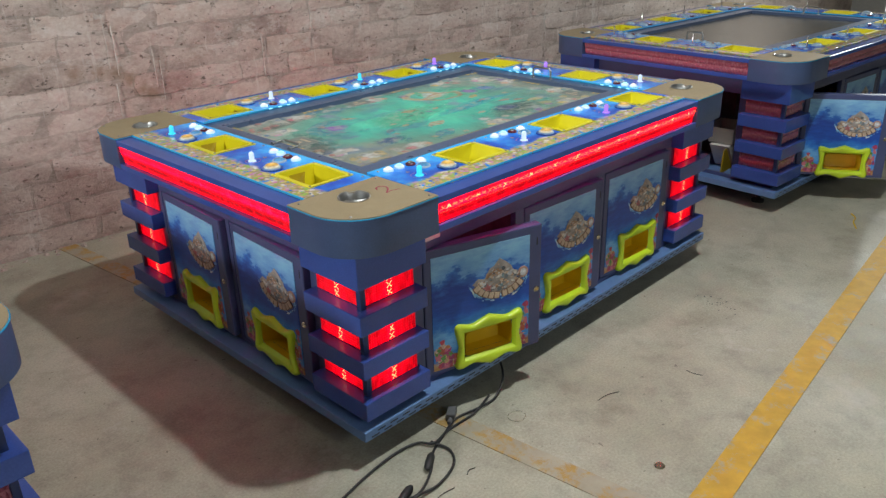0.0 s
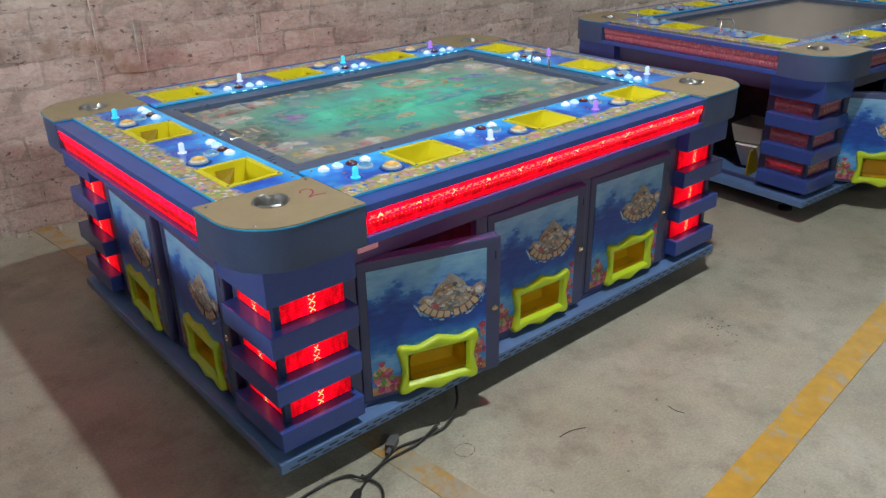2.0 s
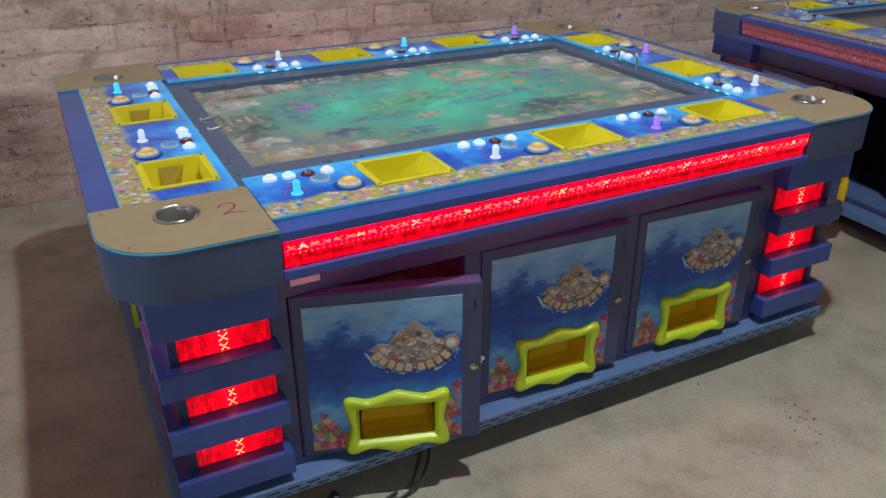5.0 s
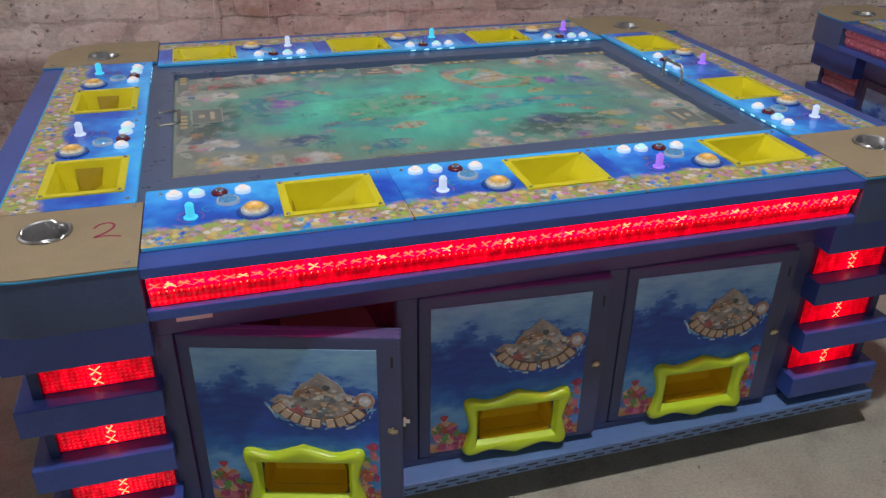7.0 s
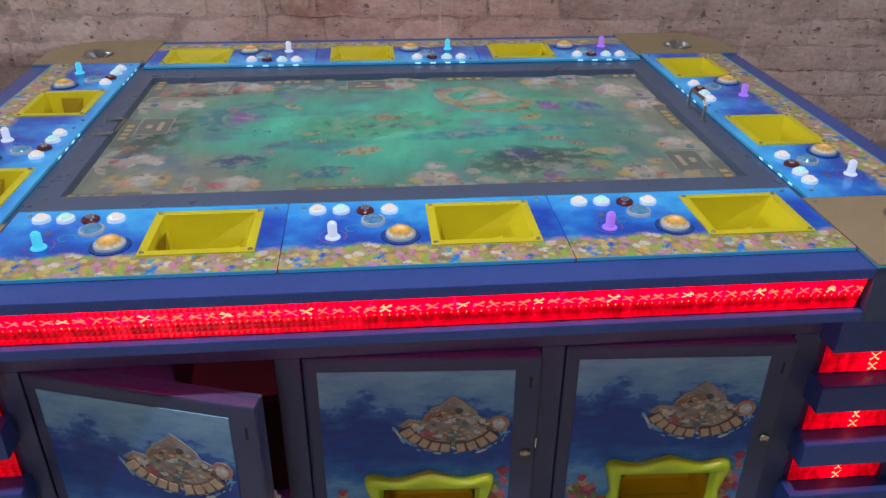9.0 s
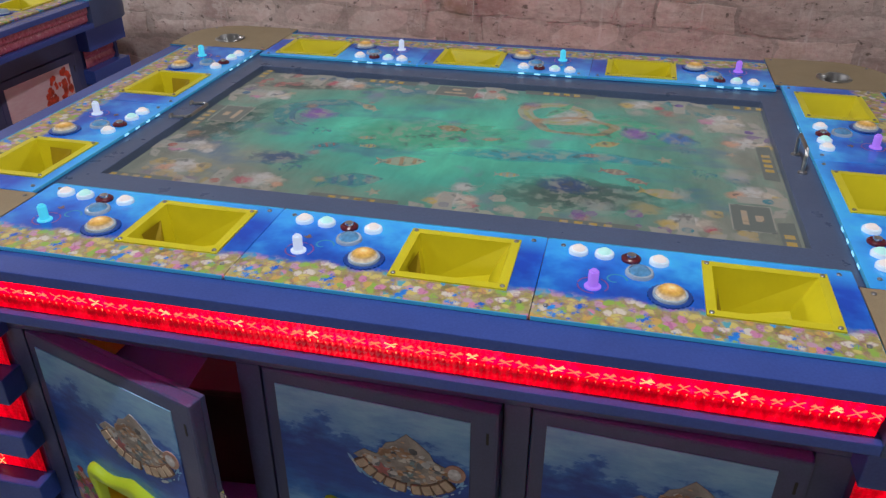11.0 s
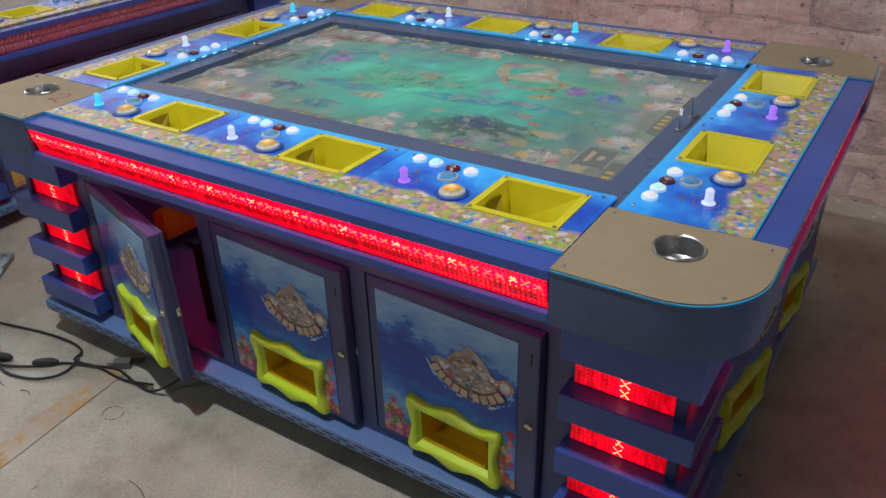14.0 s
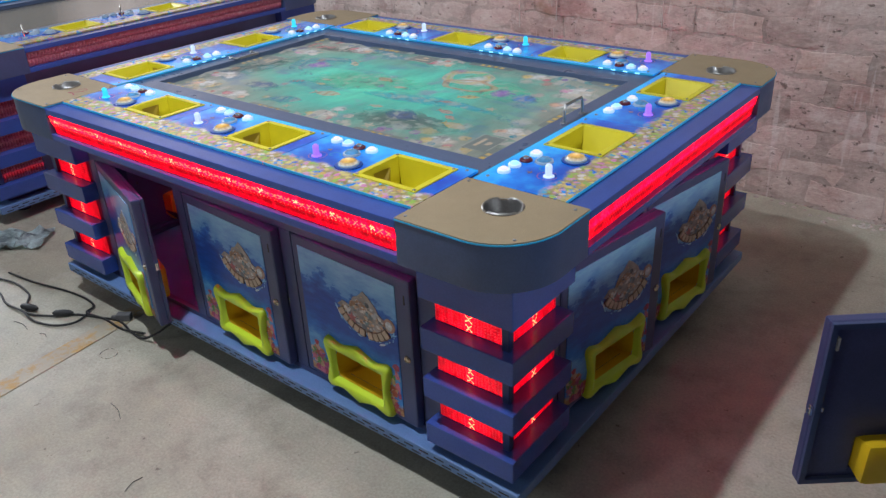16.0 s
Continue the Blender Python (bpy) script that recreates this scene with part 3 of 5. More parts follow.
slab("floor", (-7, 8, -8, 3.2, -0.2, 0), CONCRETE, None, "worn stained concrete floor with scuffs")
wall_north = slab("wall_north", (-8, 9, 0, 0.3, 0, 4.8), WALLMAT, WALL_AT, "old whitewashed brick wall, dirty and flaking")
# walls and ceiling out of view, added to bounce the lamps' light
slab("wall_west", (-7.3, -7, -8, 3.2, 0, 4.8), BOUNCEPAINT, None, "unseen grey plaster wall, added to bounce light")
slab("wall_east", (8, 8.3, -8, 3.2, 0, 4.8), BOUNCEPAINT, None, "unseen grey plaster wall, added to bounce light")
slab("wall_south", (-7, 8, -8.3, -8, 0, 4.8), BOUNCEPAINT, None, "unseen grey plaster wall, added to bounce light")
slab("ceiling", (-7.3, 8.3, -8.3, 3.2, 4.8, 5.0), BOUNCEPAINT, None, "unseen pale ceiling, added to bounce light")


def floor_line(x0, x1, y, w, turn, cx, cy, material, label):
    me = shape(("line", x0, x1, w), lambda bm: box(bm, x0, x1, -w / 2, w / 2, 0, 0.003))
    return tagged(part("floor_marking", me, material, None, pose(cx, cy, 0, 0, 0, turn), label), kind="structure")


floor_line(-2.6, 4.5, 0, 0.10, 5.2, 0.5, -1.52, YLINE, "worn yellow painted line on the floor")
floor_line(-0.06, 3.3, 0, 0.085, 95.8, -0.64, -1.5, YFADED, "faded yellow painted line on the floor")


# ---------- the game table ----------
T = 0.835          # height of the top
STATION = dict(big=(-0.044, 0.104), mid=(-0.093, 0.166), stick=(-0.167, 0.108), keys=((-0.199, 0.217), (-0.154, 0.215), (-0.061, 0.210)), lock=(-0.108, 0.211))
BIN = (0.010, 0.212, 0.062, 0.232)


def screw_shape():
    return shape("screw", lambda bm: lathe(bm, [(0.0045, 0), (0.0045, 0.0012), (0.003, 0.0026), (0.001, 0.003)], 10), smooth=True)


def make_panel(w):
    def make(bm):
        h = (BIN[0] + 0.014, BIN[1] - 0.014, BIN[2] + 0.014, BIN[3] - 0.014)
        frame_box(bm, (-w / 2 + 0.0006, w / 2 - 0.0006, 0.0, 0.256), h, 0, 0.007)
    return make


def make_bin(bm):
    x0, x1, y0, y1 = BIN
    frame_box(bm, (x0, x1, y0, y1), (x0 + 0.016, x1 - 0.016, y0 + 0.016, y1 - 0.016), 0.007, 0.010)
    top = [(x0 + 0.016, y0 + 0.016), (x1 - 0.016, y0 + 0.016), (x1 - 0.016, y1 - 0.016), (x0 + 0.016, y1 - 0.016)]
    low = [(x0 + 0.030, y0 + 0.030, -0.085), (x1 - 0.050, y0 + 0.034, -0.052), (x1 - 0.050, y1 - 0.03, -0.052), (x0 + 0.030, y1 - 0.026, -0.085)]
    a, b = [bm.verts.new((x, y, 0.0085)) for x, y in top], [bm.verts.new(p) for p in low]
    for i in range(4):
        bm.faces.new((a[i], a[(i + 1) % 4], b[(i + 1) % 4], b[i]))
    bm.faces.new(b)


def make_notch(bm):
    """Coin mouth in the tray's end."""
    x = BIN[0] + 0.021
    v = [bm.verts.new(p) for p in ((x, 0.115, -0.004), (x + 0.004, 0.175, -0.004), (x + 0.010, 0.165, -0.045), (x + 0.020, 0.135, -0.058), (x + 0.010, 0.118, -0.045))]
    bm.faces.new(v)
    bmesh.ops.solidify(bm, geom=bm.faces[:], thickness=0.002)


def dome(r, h, base=0.004):
    return [(r * 1.08, 0), (r * 1.08, base), (r, base + 0.001), (r * 0.9, base + h * 0.55), (r * 0.65, base + h * 0.85), (r * 0.3, base + h), (0.0008, base + h)]


def control_panel(machine, m, w, lit, stick):
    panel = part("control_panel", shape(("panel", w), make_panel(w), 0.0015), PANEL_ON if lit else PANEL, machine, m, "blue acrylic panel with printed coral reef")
    if lit:
        for name, y0, y1 in (("outer", -0.0028, -0.0002), ("inner", 0.2562, 0.2585)):
            part("lit_edge", shape(("edge", w, name), lambda bm: box(bm, -w / 2 + 0.003, w / 2 - 0.003, y0, y1, 0.001, 0.0072)), LITEDGE, panel)
        # glowing dashes stand in for the keys' reflections in the inner edge
        for x, y in STATION["keys"] + (STATION["lock"],):
            part("edge_lamp", shape("edge_lamp", lambda bm: box(bm, -0.0085, 0.0085, 0.2586, 0.2594, 0.0018, 0.0062), 0.0003), KEYGLINT, panel, pose(x, 0, 0))
    z = 0.007
    tray = part("token_tray", shape("bin", make_bin), YELLOW, panel, None, "yellow plastic token tray")
    part("tray_mouth", shape("notch", make_notch), MOUTHP, panel)
    for x in (BIN[0] + 0.008, BIN[1] - 0.008):
        for y in (BIN[2] + 0.008, BIN[3] - 0.008):
            part("screw", screw_shape(), SCREWP, panel, pose(x, y, 0.010))
    for x, y in ((-w / 2 + 0.022, 0.035), (-w / 2 + 0.03, 0.235), (w / 2 - 0.02, 0.035), (w / 2 - 0.024, 0.24)):
        part("screw", screw_shape(), SCREWP, panel, pose(x, y, z))
    for i, (x, y) in enumerate(STATION["keys"]):
        part("button", shape("key_ring", lambda bm: lathe(bm, [(0.0170, 0), (0.0170, 0.005), (0.0158, 0.007), (0.0128, 0.0075)], 22), smooth=True), LITRING if lit else CLEARCAP, panel, pose(x, y, z))
        cap = (MINTCAP if i == 1 else WHITECAP) if lit else CLEARCAP
        part("button_cap", shape("key_cap", lambda bm: lathe(bm, dome(0.0118, 0.008, 0.006), 20), smooth=True), cap, panel, pose(x, y, z), "white lit push button" if lit else "")
    x, y = STATION["lock"]
    part("key_switch", shape("key_switch", lambda bm: lathe(bm, [(0.017, 0), (0.017, 0.004), (0.013, 0.007), (0.010, 0.005), (0.0005, 0.005)], 20), smooth=True), DARKRED, panel, pose(x, y, z), "dark red key switch")
    part("key_barrel", shape("key_barrel", lambda bm: lathe(bm, [(0.009, 0.004), (0.008, 0.011), (0.005, 0.012), (0.0005, 0.012)], 16), smooth=True), CHROME, panel, pose(x, y, z))
    x, y = STATION["mid"]
    part("button", shape("mid_ring", lambda bm: lathe(bm, [(0.024, 0), (0.024, 0.003), (0.0225, 0.006), (0.0205, 0.006)], 26), smooth=True), WHITERING, panel, pose(x, y, z))
    part("button_cap", shape("mid_cap", lambda bm: lathe(bm, dome(0.0192, 0.009, 0.004), 22), smooth=True), GLASSBLUE if lit else CLEARCAP, panel, pose(x, y, z), "clear blue push button")
    x, y = STATION["big"]

    def gear(bm):
        pts = []
        for i in range(48):
            r = 0.0365 if i % 2 else 0.0340
            pts.append((r * math.cos(i * math.pi / 24), r * math.sin(i * math.pi / 24)))
        prism(bm, pts, 0, 0.003)
    part("button_collar", shape("gear", gear), COLLARP, panel, pose(x, y, z), "dark blue notched collar")
    part("button", shape("big_ring", lambda bm: lathe(bm, [(0.0282, 0), (0.0282, 0.003), (0.0276, 0.0050), (0.0264, 0.0050)], 32), smooth=True), WHITERING, panel, pose(x, y, z + 0.003))
    part("button_cap", shape("big_cap", lambda bm: lathe(bm, dome(0.0243, 0.012, 0.004), 28), smooth=True), AMBERCAP if lit else CLEARCAP, panel, pose(x, y, z + 0.003), "large amber push button" if lit else "")
    x, y = STATION["stick"]
    part("joystick_base", shape("stick_base", lambda bm: lathe(bm, [(0.0140, 0), (0.0140, 0.002), (0.0130, 0.0030), (0.0088, 0.0035), (0.0087, 0.0050)], 22), smooth=True), STICKS[stick % 3] if lit else CLEARCAP, panel, pose(x, y, z))
    if lit:
        part("joystick", shape("stick", lambda bm: lathe(bm, [(0.0086, 0.004), (0.0086, 0.028), (0.0080, 0.0292), (0.0056, 0.0295), (0.0056, 0.0318), (0.0046, 0.0326)], 18), smooth=True), STICKS[stick % 3], panel, pose(x, y, z), "glowing clear plastic joystick")
    else:
        part("joystick", shape("thin_stick", lambda bm: lathe(bm, [(0.004, 0.008), (0.004, 0.062), (0.002, 0.065)], 10), smooth=True), CHROME, panel, pose(x, y, z), "bare metal joystick rod")
    # printed swirl and arrow beside the stick

    def swirl(bm):
        for cx, cy, r0, turns in ((x + 0.035, y + 0.03, 0.02, 0.8),):
            pts = [(cx + r0 * (1 - 0.6 * k / 18) * math.cos(turns * 2 * math.pi * k / 18), cy + r0 * (1 - 0.6 * k / 18) * math.sin(turns * 2 * math.pi * k / 18)) for k in range(19)]
            for (a, b), (c, d) in zip(pts, pts[1:]):
                dx, dy = c - a, d - b
                n = math.hypot(dx, dy) or 1
                ox, oy = -dy / n * 0.0016, dx / n * 0.0016
                v = [bm.verts.new(q) for q in ((a - ox, b - oy, 0.0075), (c - ox, d - oy, 0.0075), (c + ox, d + oy, 0.0075), (a + ox, b + oy, 0.0075))]
                bm.faces.new(v)
    part("printed_swirl", shape("swirl", swirl), CYANEDGE, panel)

    def ring_print(bm):
        for q in range(26):
            if q % 9 == 8:
                continue
            a, b = 2 * math.pi * q / 30 - 0.6, 2 * math.pi * (q + 1) / 30 - 0.6
            bm.faces.new([bm.verts.new((x + r * math.cos(g), y + 0.004 + r * math.sin(g), 0.0074)) for r, g in ((0.0235, a), (0.0235, b), (0.0262, b), (0.0262, a))])
    part("printed_ring", shape("ring_print", ring_print), PLUMP, panel)
    part("printed_arrow", shape("arrow_print", lambda bm: bm.faces.new([bm.verts.new((x - 0.002 + p, y + 0.052 + q, 0.0074)) for p, q in ((-0.010, 0), (0, -0.006), (0.010, 0), (0.004, 0.001), (0.002, 0.008), (-0.002, 0.008), (-0.004, 0.001))])), BROWNP, panel)
    return panel


def crystal(bm, x0, x1, z0, z1, cell, rows, depth):
    """Lens of small pyramids, facing -y."""
    n = max(1, round((x1 - x0) / cell))
    dx, dz = (x1 - x0) / n, (z1 - z0) / rows
    for i in range(n):
        for j in range(rows):
            a, b = x0 + i * dx, z0 + j * dz
            c = [bm.verts.new((p, 0, q)) for p, q in ((a, b), (a + dx, b), (a + dx, b + dz), (a, b + dz))]
            t = bm.verts.new((a + dx / 2, -depth, b + dz / 2))
            for k in range(4):
                bm.faces.new((c[k], c[(k + 1) % 4], t))
    bmesh.ops.remove_doubles(bm, verts=bm.verts[:], dist=0.0001)


def sparks(bm, x0, x1, z0, z1, cell, seed, hot):
    """Bright facets over the lamps of a strip: a row of crosses with small teeth below; every fifth is hot."""
    rnd = random.Random(seed)
    n = max(1, round((x1 - x0) / cell))
    dx, hz, layer = (x1 - x0) / n, (z1 - z0) / 2, 0
    for i in range(n):
        jit = [rnd.uniform(-1, 1) for k in range(16)]
        if (i % 5 == 1) != hot:
            continue
        cx, cz = x0 + (i + 0.5) * dx, (z0 + z1) / 2
        for k, (sx, sz) in enumerate(((-1, 1), (1, 1), (-1, -1), (1, -1))):
            layer += 1
            w = (0.0042 if sz > 0 else 0.0015) * (1 + 0.7 * jit[k]) * (1.5 if hot else 1)
            ex, ez = cx + sx * dx * (0.40 + 0.10 * jit[k + 4]), cz + sz * hz * (0.72 + 0.30 * jit[k + 8])
            mx = cx - sx * 0.0006
            pts = ((mx, cz - 0.0007 * sz), (ex, ez - sz * w), (ex - sx * w * 0.9, ez), (mx - sx * 0.0008, cz + sz * 0.0012))
            bm.faces.new([bm.verts.new((p, -0.00001 * layer, q)) for p, q in pts])
        for k in range(2):
            tx = cx + (k - 0.5) * dx * 0.5 + 0.001 * jit[12 + k]
            bm.faces.new([bm.verts.new((tx + p, 0, z0 - 0.004 + q)) for p, q in ((-0.0013, 0), (0.0013, 0), (0.0004, -0.0042 - 0.001 * jit[14 + k]), (-0.0004, -0.0042))])


def burst(bm, z0, z1, seed):
    """Glints of the lamp row inside a pillar panel: crosses one above another."""
    rnd = random.Random(seed)
    n, w0 = 3, 0.0125
    dz = (z1 - z0 - 0.012) / n
    layer = 0
    for i in range(n):
        cz = z0 + 0.006 + (i + 0.5) * dz
        for sx, sz in ((-1, 1), (1, 1), (-1, -1), (1, -1)):
            layer += 1
            w = rnd.uniform(0.0016, 0.0036)
            ex, ez = sx * w0 * rnd.uniform(0.55, 0.95), cz + sz * dz * rnd.uniform(0.36, 0.48)
            bm.faces.new([bm.verts.new((p, -0.00002 * layer, q)) for p, q in ((-sx * 0.0006, cz - 0.0007 * sz), (ex, ez - sz * w), (ex - sx * w * 0.9, ez), (-sx * 0.0014, cz + sz * 0.0012))])


def scallop(cx, cz, hw, hh, amp, n=112):
    """Wavy rounded rectangle, counter-clockwise."""
    pts = []
    for i in range(n):
        a = 2 * math.pi * i / n
        c, s = math.cos(a), math.sin(a)
        e = 0.3
        x, z = hw * math.copysign(abs(c) ** e, c), hh * math.copysign(abs(s) ** e, s)
        u, v = x / hw, z / hh
        z += amp * math.cos(2 * math.pi * u) * abs(s) ** 0.4 * math.copysign(1, s)
        x -= amp * math.cos(math.pi * v) * abs(c) ** 0.4 * math.copysign(1, c)
        pts.append((cx + x, cz + z))
    return pts


DW, DH = 0.455, 0.462
HOLE = (0.145, 0.335, 0.038, 0.132)


def make_lime(bm):
    cx, cz = (HOLE[0] + HOLE[1]) / 2, (HOLE[2] + HOLE[3]) / 2
    hw, hh = (HOLE[1] - HOLE[0]) / 2, (HOLE[3] - HOLE[2]) / 2
    outer = scallop(cx, cz, hw + 0.034, hh + 0.038, 0.0105)
    n = len(outer)
    rings = [(outer, 0.0), (outer, -0.007)] + [([(cx + (x - cx) * kx, cz + (z - cz) * kz) for x, z in outer], y) for kx, kz, y in ((0.988, 0.98, -0.0135), (0.962, 0.94, -0.0185), (0.93, 0.885, -0.0205))]
    inner = []
    for x, z in outer:
        k = min(1, 1 / max(abs((x - cx) / (hw + 0.006)), abs((z - cz) / (hh + 0.006)), 1e-6))
        inner.append((cx + (x - cx) * k, cz + (z - cz) * k))
    inner2 = [(cx + (x - cx) * hw / (hw + 0.006), cz + (z - cz) * hh / (hh + 0.006)) for x, z in inner]
    rings += [([(cx + (x - cx) * 1.05, cz + (z - cz) * 1.10) for x, z in inner], -0.0195), ([(cx + (x - cx) * 1.015, cz + (z - cz) * 1.03) for x, z in inner], -0.0165), (inner, -0.011), (inner2, -0.003)]
    vs = [[bm.verts.new((x, y, z)) for x, z in r] for r, y in rings]
    for a, b in zip(vs, vs[1:]):
        for i in range(n):
            bm.faces.new((a[i], a[(i + 1) % n], b[(i + 1) % n], b[i]))


def make_door_bin(bm):
    """Open-fronted hopper behind the door, with wall thickness."""
    x0, x1, z0, z1 = HOLE
    for g, back in ((-0.004, 0.082), (-0.001, 0.086)):
        f = [bm.verts.new(p) for p in ((x0 - g, -0.004, z0 - g), (x1 + g, -0.004, z0 - g), (x1 + g, -0.004, z1 + g), (x0 - g, -0.004, z1 + g))]
        k = [bm.verts.new(p) for p in ((x0 - g, back - 0.004, z0 - 0.012 - g), (x1 + g, back - 0.004, z0 - 0.012 - g), (x1 + g, back, z1 + 0.02 + g), (x0 - g, back, z1 + 0.02 + g))]
        for i in range(4):
            bm.faces.new((f[i], f[(i + 1) % 4], k[(i + 1) % 4], k[i]))
        bm.faces.new(k)


def make_logo_back(bm):
    top = [(0.178, 0.300), (0.200, 0.318), (0.225, 0.312), (0.245, 0.345), (0.262, 0.352), (0.285, 0.375), (0.305, 0.362), (0.330, 0.340), (0.338, 0.322), (0.362, 0.312), (0.352, 0.285)]
    low = [(0.288 + 0.105 * math.cos(radians(a)), 0.345 + 0.100 * math.sin(radians(a))) for a in range(-35, -150, -12)]
    prism(bm, (top + low)[::-1], -0.0035, -0.002, axis="y")


def make_ring_badge(bm):
    prism(bm, [(0.378 + 0.021 * math.cos(k * math.pi / 9), 0.303 + 0.021 * math.sin(k * math.pi / 9)) for k in range(18)], -0.0040, -0.002, axis="y")


def title_shape(k, grow):
    """Outline of one plain rounded bar of the title, along an arc."""
    a = radians(216.5 + (k if k < 5 else k - 0.62) * 11.6)
    x, z = 0.286 + 0.112 * math.cos(a), 0.345 + 0.112 * math.sin(a) * 0.92
    ux, uz = math.cos(a + math.pi / 2), math.sin(a + math.pi / 2)
    w, h = (0.0102, 0.0098, 0.0094, 0.0100, 0.0100, 0, 0.0094, 0.0102, 0.0100, 0.0096)[k] + grow, (0.0128, 0.0118, 0.0114, 0.0116, 0.0112, 0, 0.0114, 0.0116, 0.0120, 0.0130)[k] + grow
    e = 0.22
    out = []
    for q in range(14):
        c, s = math.cos(q * math.pi / 7), math.sin(q * math.pi / 7)
        i, j = math.copysign(abs(c) ** e, c), math.copysign(abs(s) ** e, s)
        out.append((x + i * w * ux - j * h * uz, z + i * w * uz + j * h * ux))
    return out


TITLE = (0, 1, 2, 3, 4, 6, 7, 8, 9)


def make_title_edge(k):
    return lambda bm: prism(bm, title_shape(k, 0.0018), -0.0046 - 0.0001 * k, -0.002, axis="y")


def make_title_bar(k):
    return lambda bm: prism(bm, title_shape(k, -0.0012), -0.0066, -0.003, axis="y")


def make_badge_bits(bm):
    """Small printed pieces that fill the badge, as scales, spray and stones."""
    rnd = random.Random(8)
    for i in range(150):
        u, v = rnd.uniform(-1, 1), rnd.random()
        x = 0.281 + 0.082 * u
        lowest = 0.345 - 0.094 * math.sqrt(max(0.05, 1 - (u * 0.80) ** 2))
        highest = 0.366 - 0.062 * abs(u) ** 0.8 - rnd.uniform(0, 0.006)
        z = lowest + (highest - lowest) * v
        s, n, ph, flat_k = rnd.uniform(0.004, 0.010), rnd.choice((5, 6, 7)), rnd.uniform(0, 6.28), rnd.uniform(0.35, 0.9)
        bm.faces.new([bm.verts.new((x + s * rnd.uniform(0.6, 1.3) * math.cos(ph + 2 * math.pi * k / n), -0.0038 - 0.000008 * i, z + s * flat_k * math.sin(ph + 2 * math.pi * k / n))) for k in range(n)])


def make_spray(bm):
    """Pale spray round the foot of the badge."""
    rnd = random.Random(18)
    for i in range(34):
        a = radians(rnd.uniform(208, 332))
        r = rnd.uniform(0.112, 0.138)
        x, z, s = 0.286 + r * math.cos(a), 0.345 + 0.93 * r * math.sin(a), rnd.uniform(0.004, 0.011)
        tilt = a + math.pi / 2 + rnd.uniform(-0.5, 0.5)
        pts = []
        for k in range(6):
            p, q = s * rnd.uniform(0.8, 1.5) * math.cos(k * math.pi / 3), 0.4 * s * math.sin(k * math.pi / 3)
            pts.append(bm.verts.new((min(0.403, x + p * math.cos(tilt) - q * math.sin(tilt)), -0.0024 - 0.00001 * i, z + p * math.sin(tilt) + q * math.cos(tilt))))
        bm.faces.new(pts)


def make_ring_hole(bm):
    bm.faces.new([bm.verts.new((0.378 + 0.013 * math.cos(k * math.pi / 8), -0.0050, 0.303 + 0.014 * math.sin(k * math.pi / 8))) for k in range(16)])


def make_starfish(bm):
    bm.faces.new([bm.verts.new((0.236 + (0.021 if k % 2 == 0 else 0.009) * math.cos(k * math.pi / 5 + 0.4), -0.0052, 0.277 + (0.019 if k % 2 == 0 else 0.008) * math.sin(k * math.pi / 5 + 0.4))) for k in range(10)])


def make_corals(bm):
    """Starfish, shells and weed in both lower corners of the picture."""
    rnd = random.Random(11)
    for i in range(96):
        left = i % 5 < 3
        u = rnd.random()
        x = (0.032 + 0.088 * u) if left else (0.400 - 0.046 * u)
        top = (0.13 * (1 - u) ** 0.9 + 0.015) if left else (0.20 * (1 - u) ** 0.9 + 0.015)
        z = 0.020 + top * rnd.random()
        star = i % 4 == 3
        s, n, ph = rnd.uniform(0.013, 0.023) if star else rnd.uniform(0.006, 0.014), 10 if star else rnd.choice((5, 6)), rnd.uniform(0, 6.28)
        y = -0.0026 - 0.00002 * i
        pts = []
        for k in range(n):
            r = s * ((1 if k % 2 else 0.42) if star else rnd.uniform(0.6, 1.3))
            pts.append(bm.verts.new((min(0.403, max(0.029, x + r * math.cos(ph + 2 * math.pi * k / n))), y, max(0.018, z + r * math.sin(ph + 2 * math.pi * k / n)))))
        bm.faces.new(pts)


def make_crab(bm):
    rnd = random.Random(3)
    for i in range(60):
        x, z = 0.24 + 0.15 * rnd.random(), 0.26 + 0.16 * rnd.random()
        s, n, ph = rnd.uniform(0.008, 0.022), rnd.choice((4, 5, 6)), rnd.uniform(0, 6.28)
        bm.faces.new([bm.verts.new((x + s * rnd.uniform(0.4, 1.2) * math.cos(ph + 2 * math.pi * k / n), -0.0026 - 0.00003 * i, z + s * math.sin(ph + 2 * math.pi * k / n))) for k in range(n)])


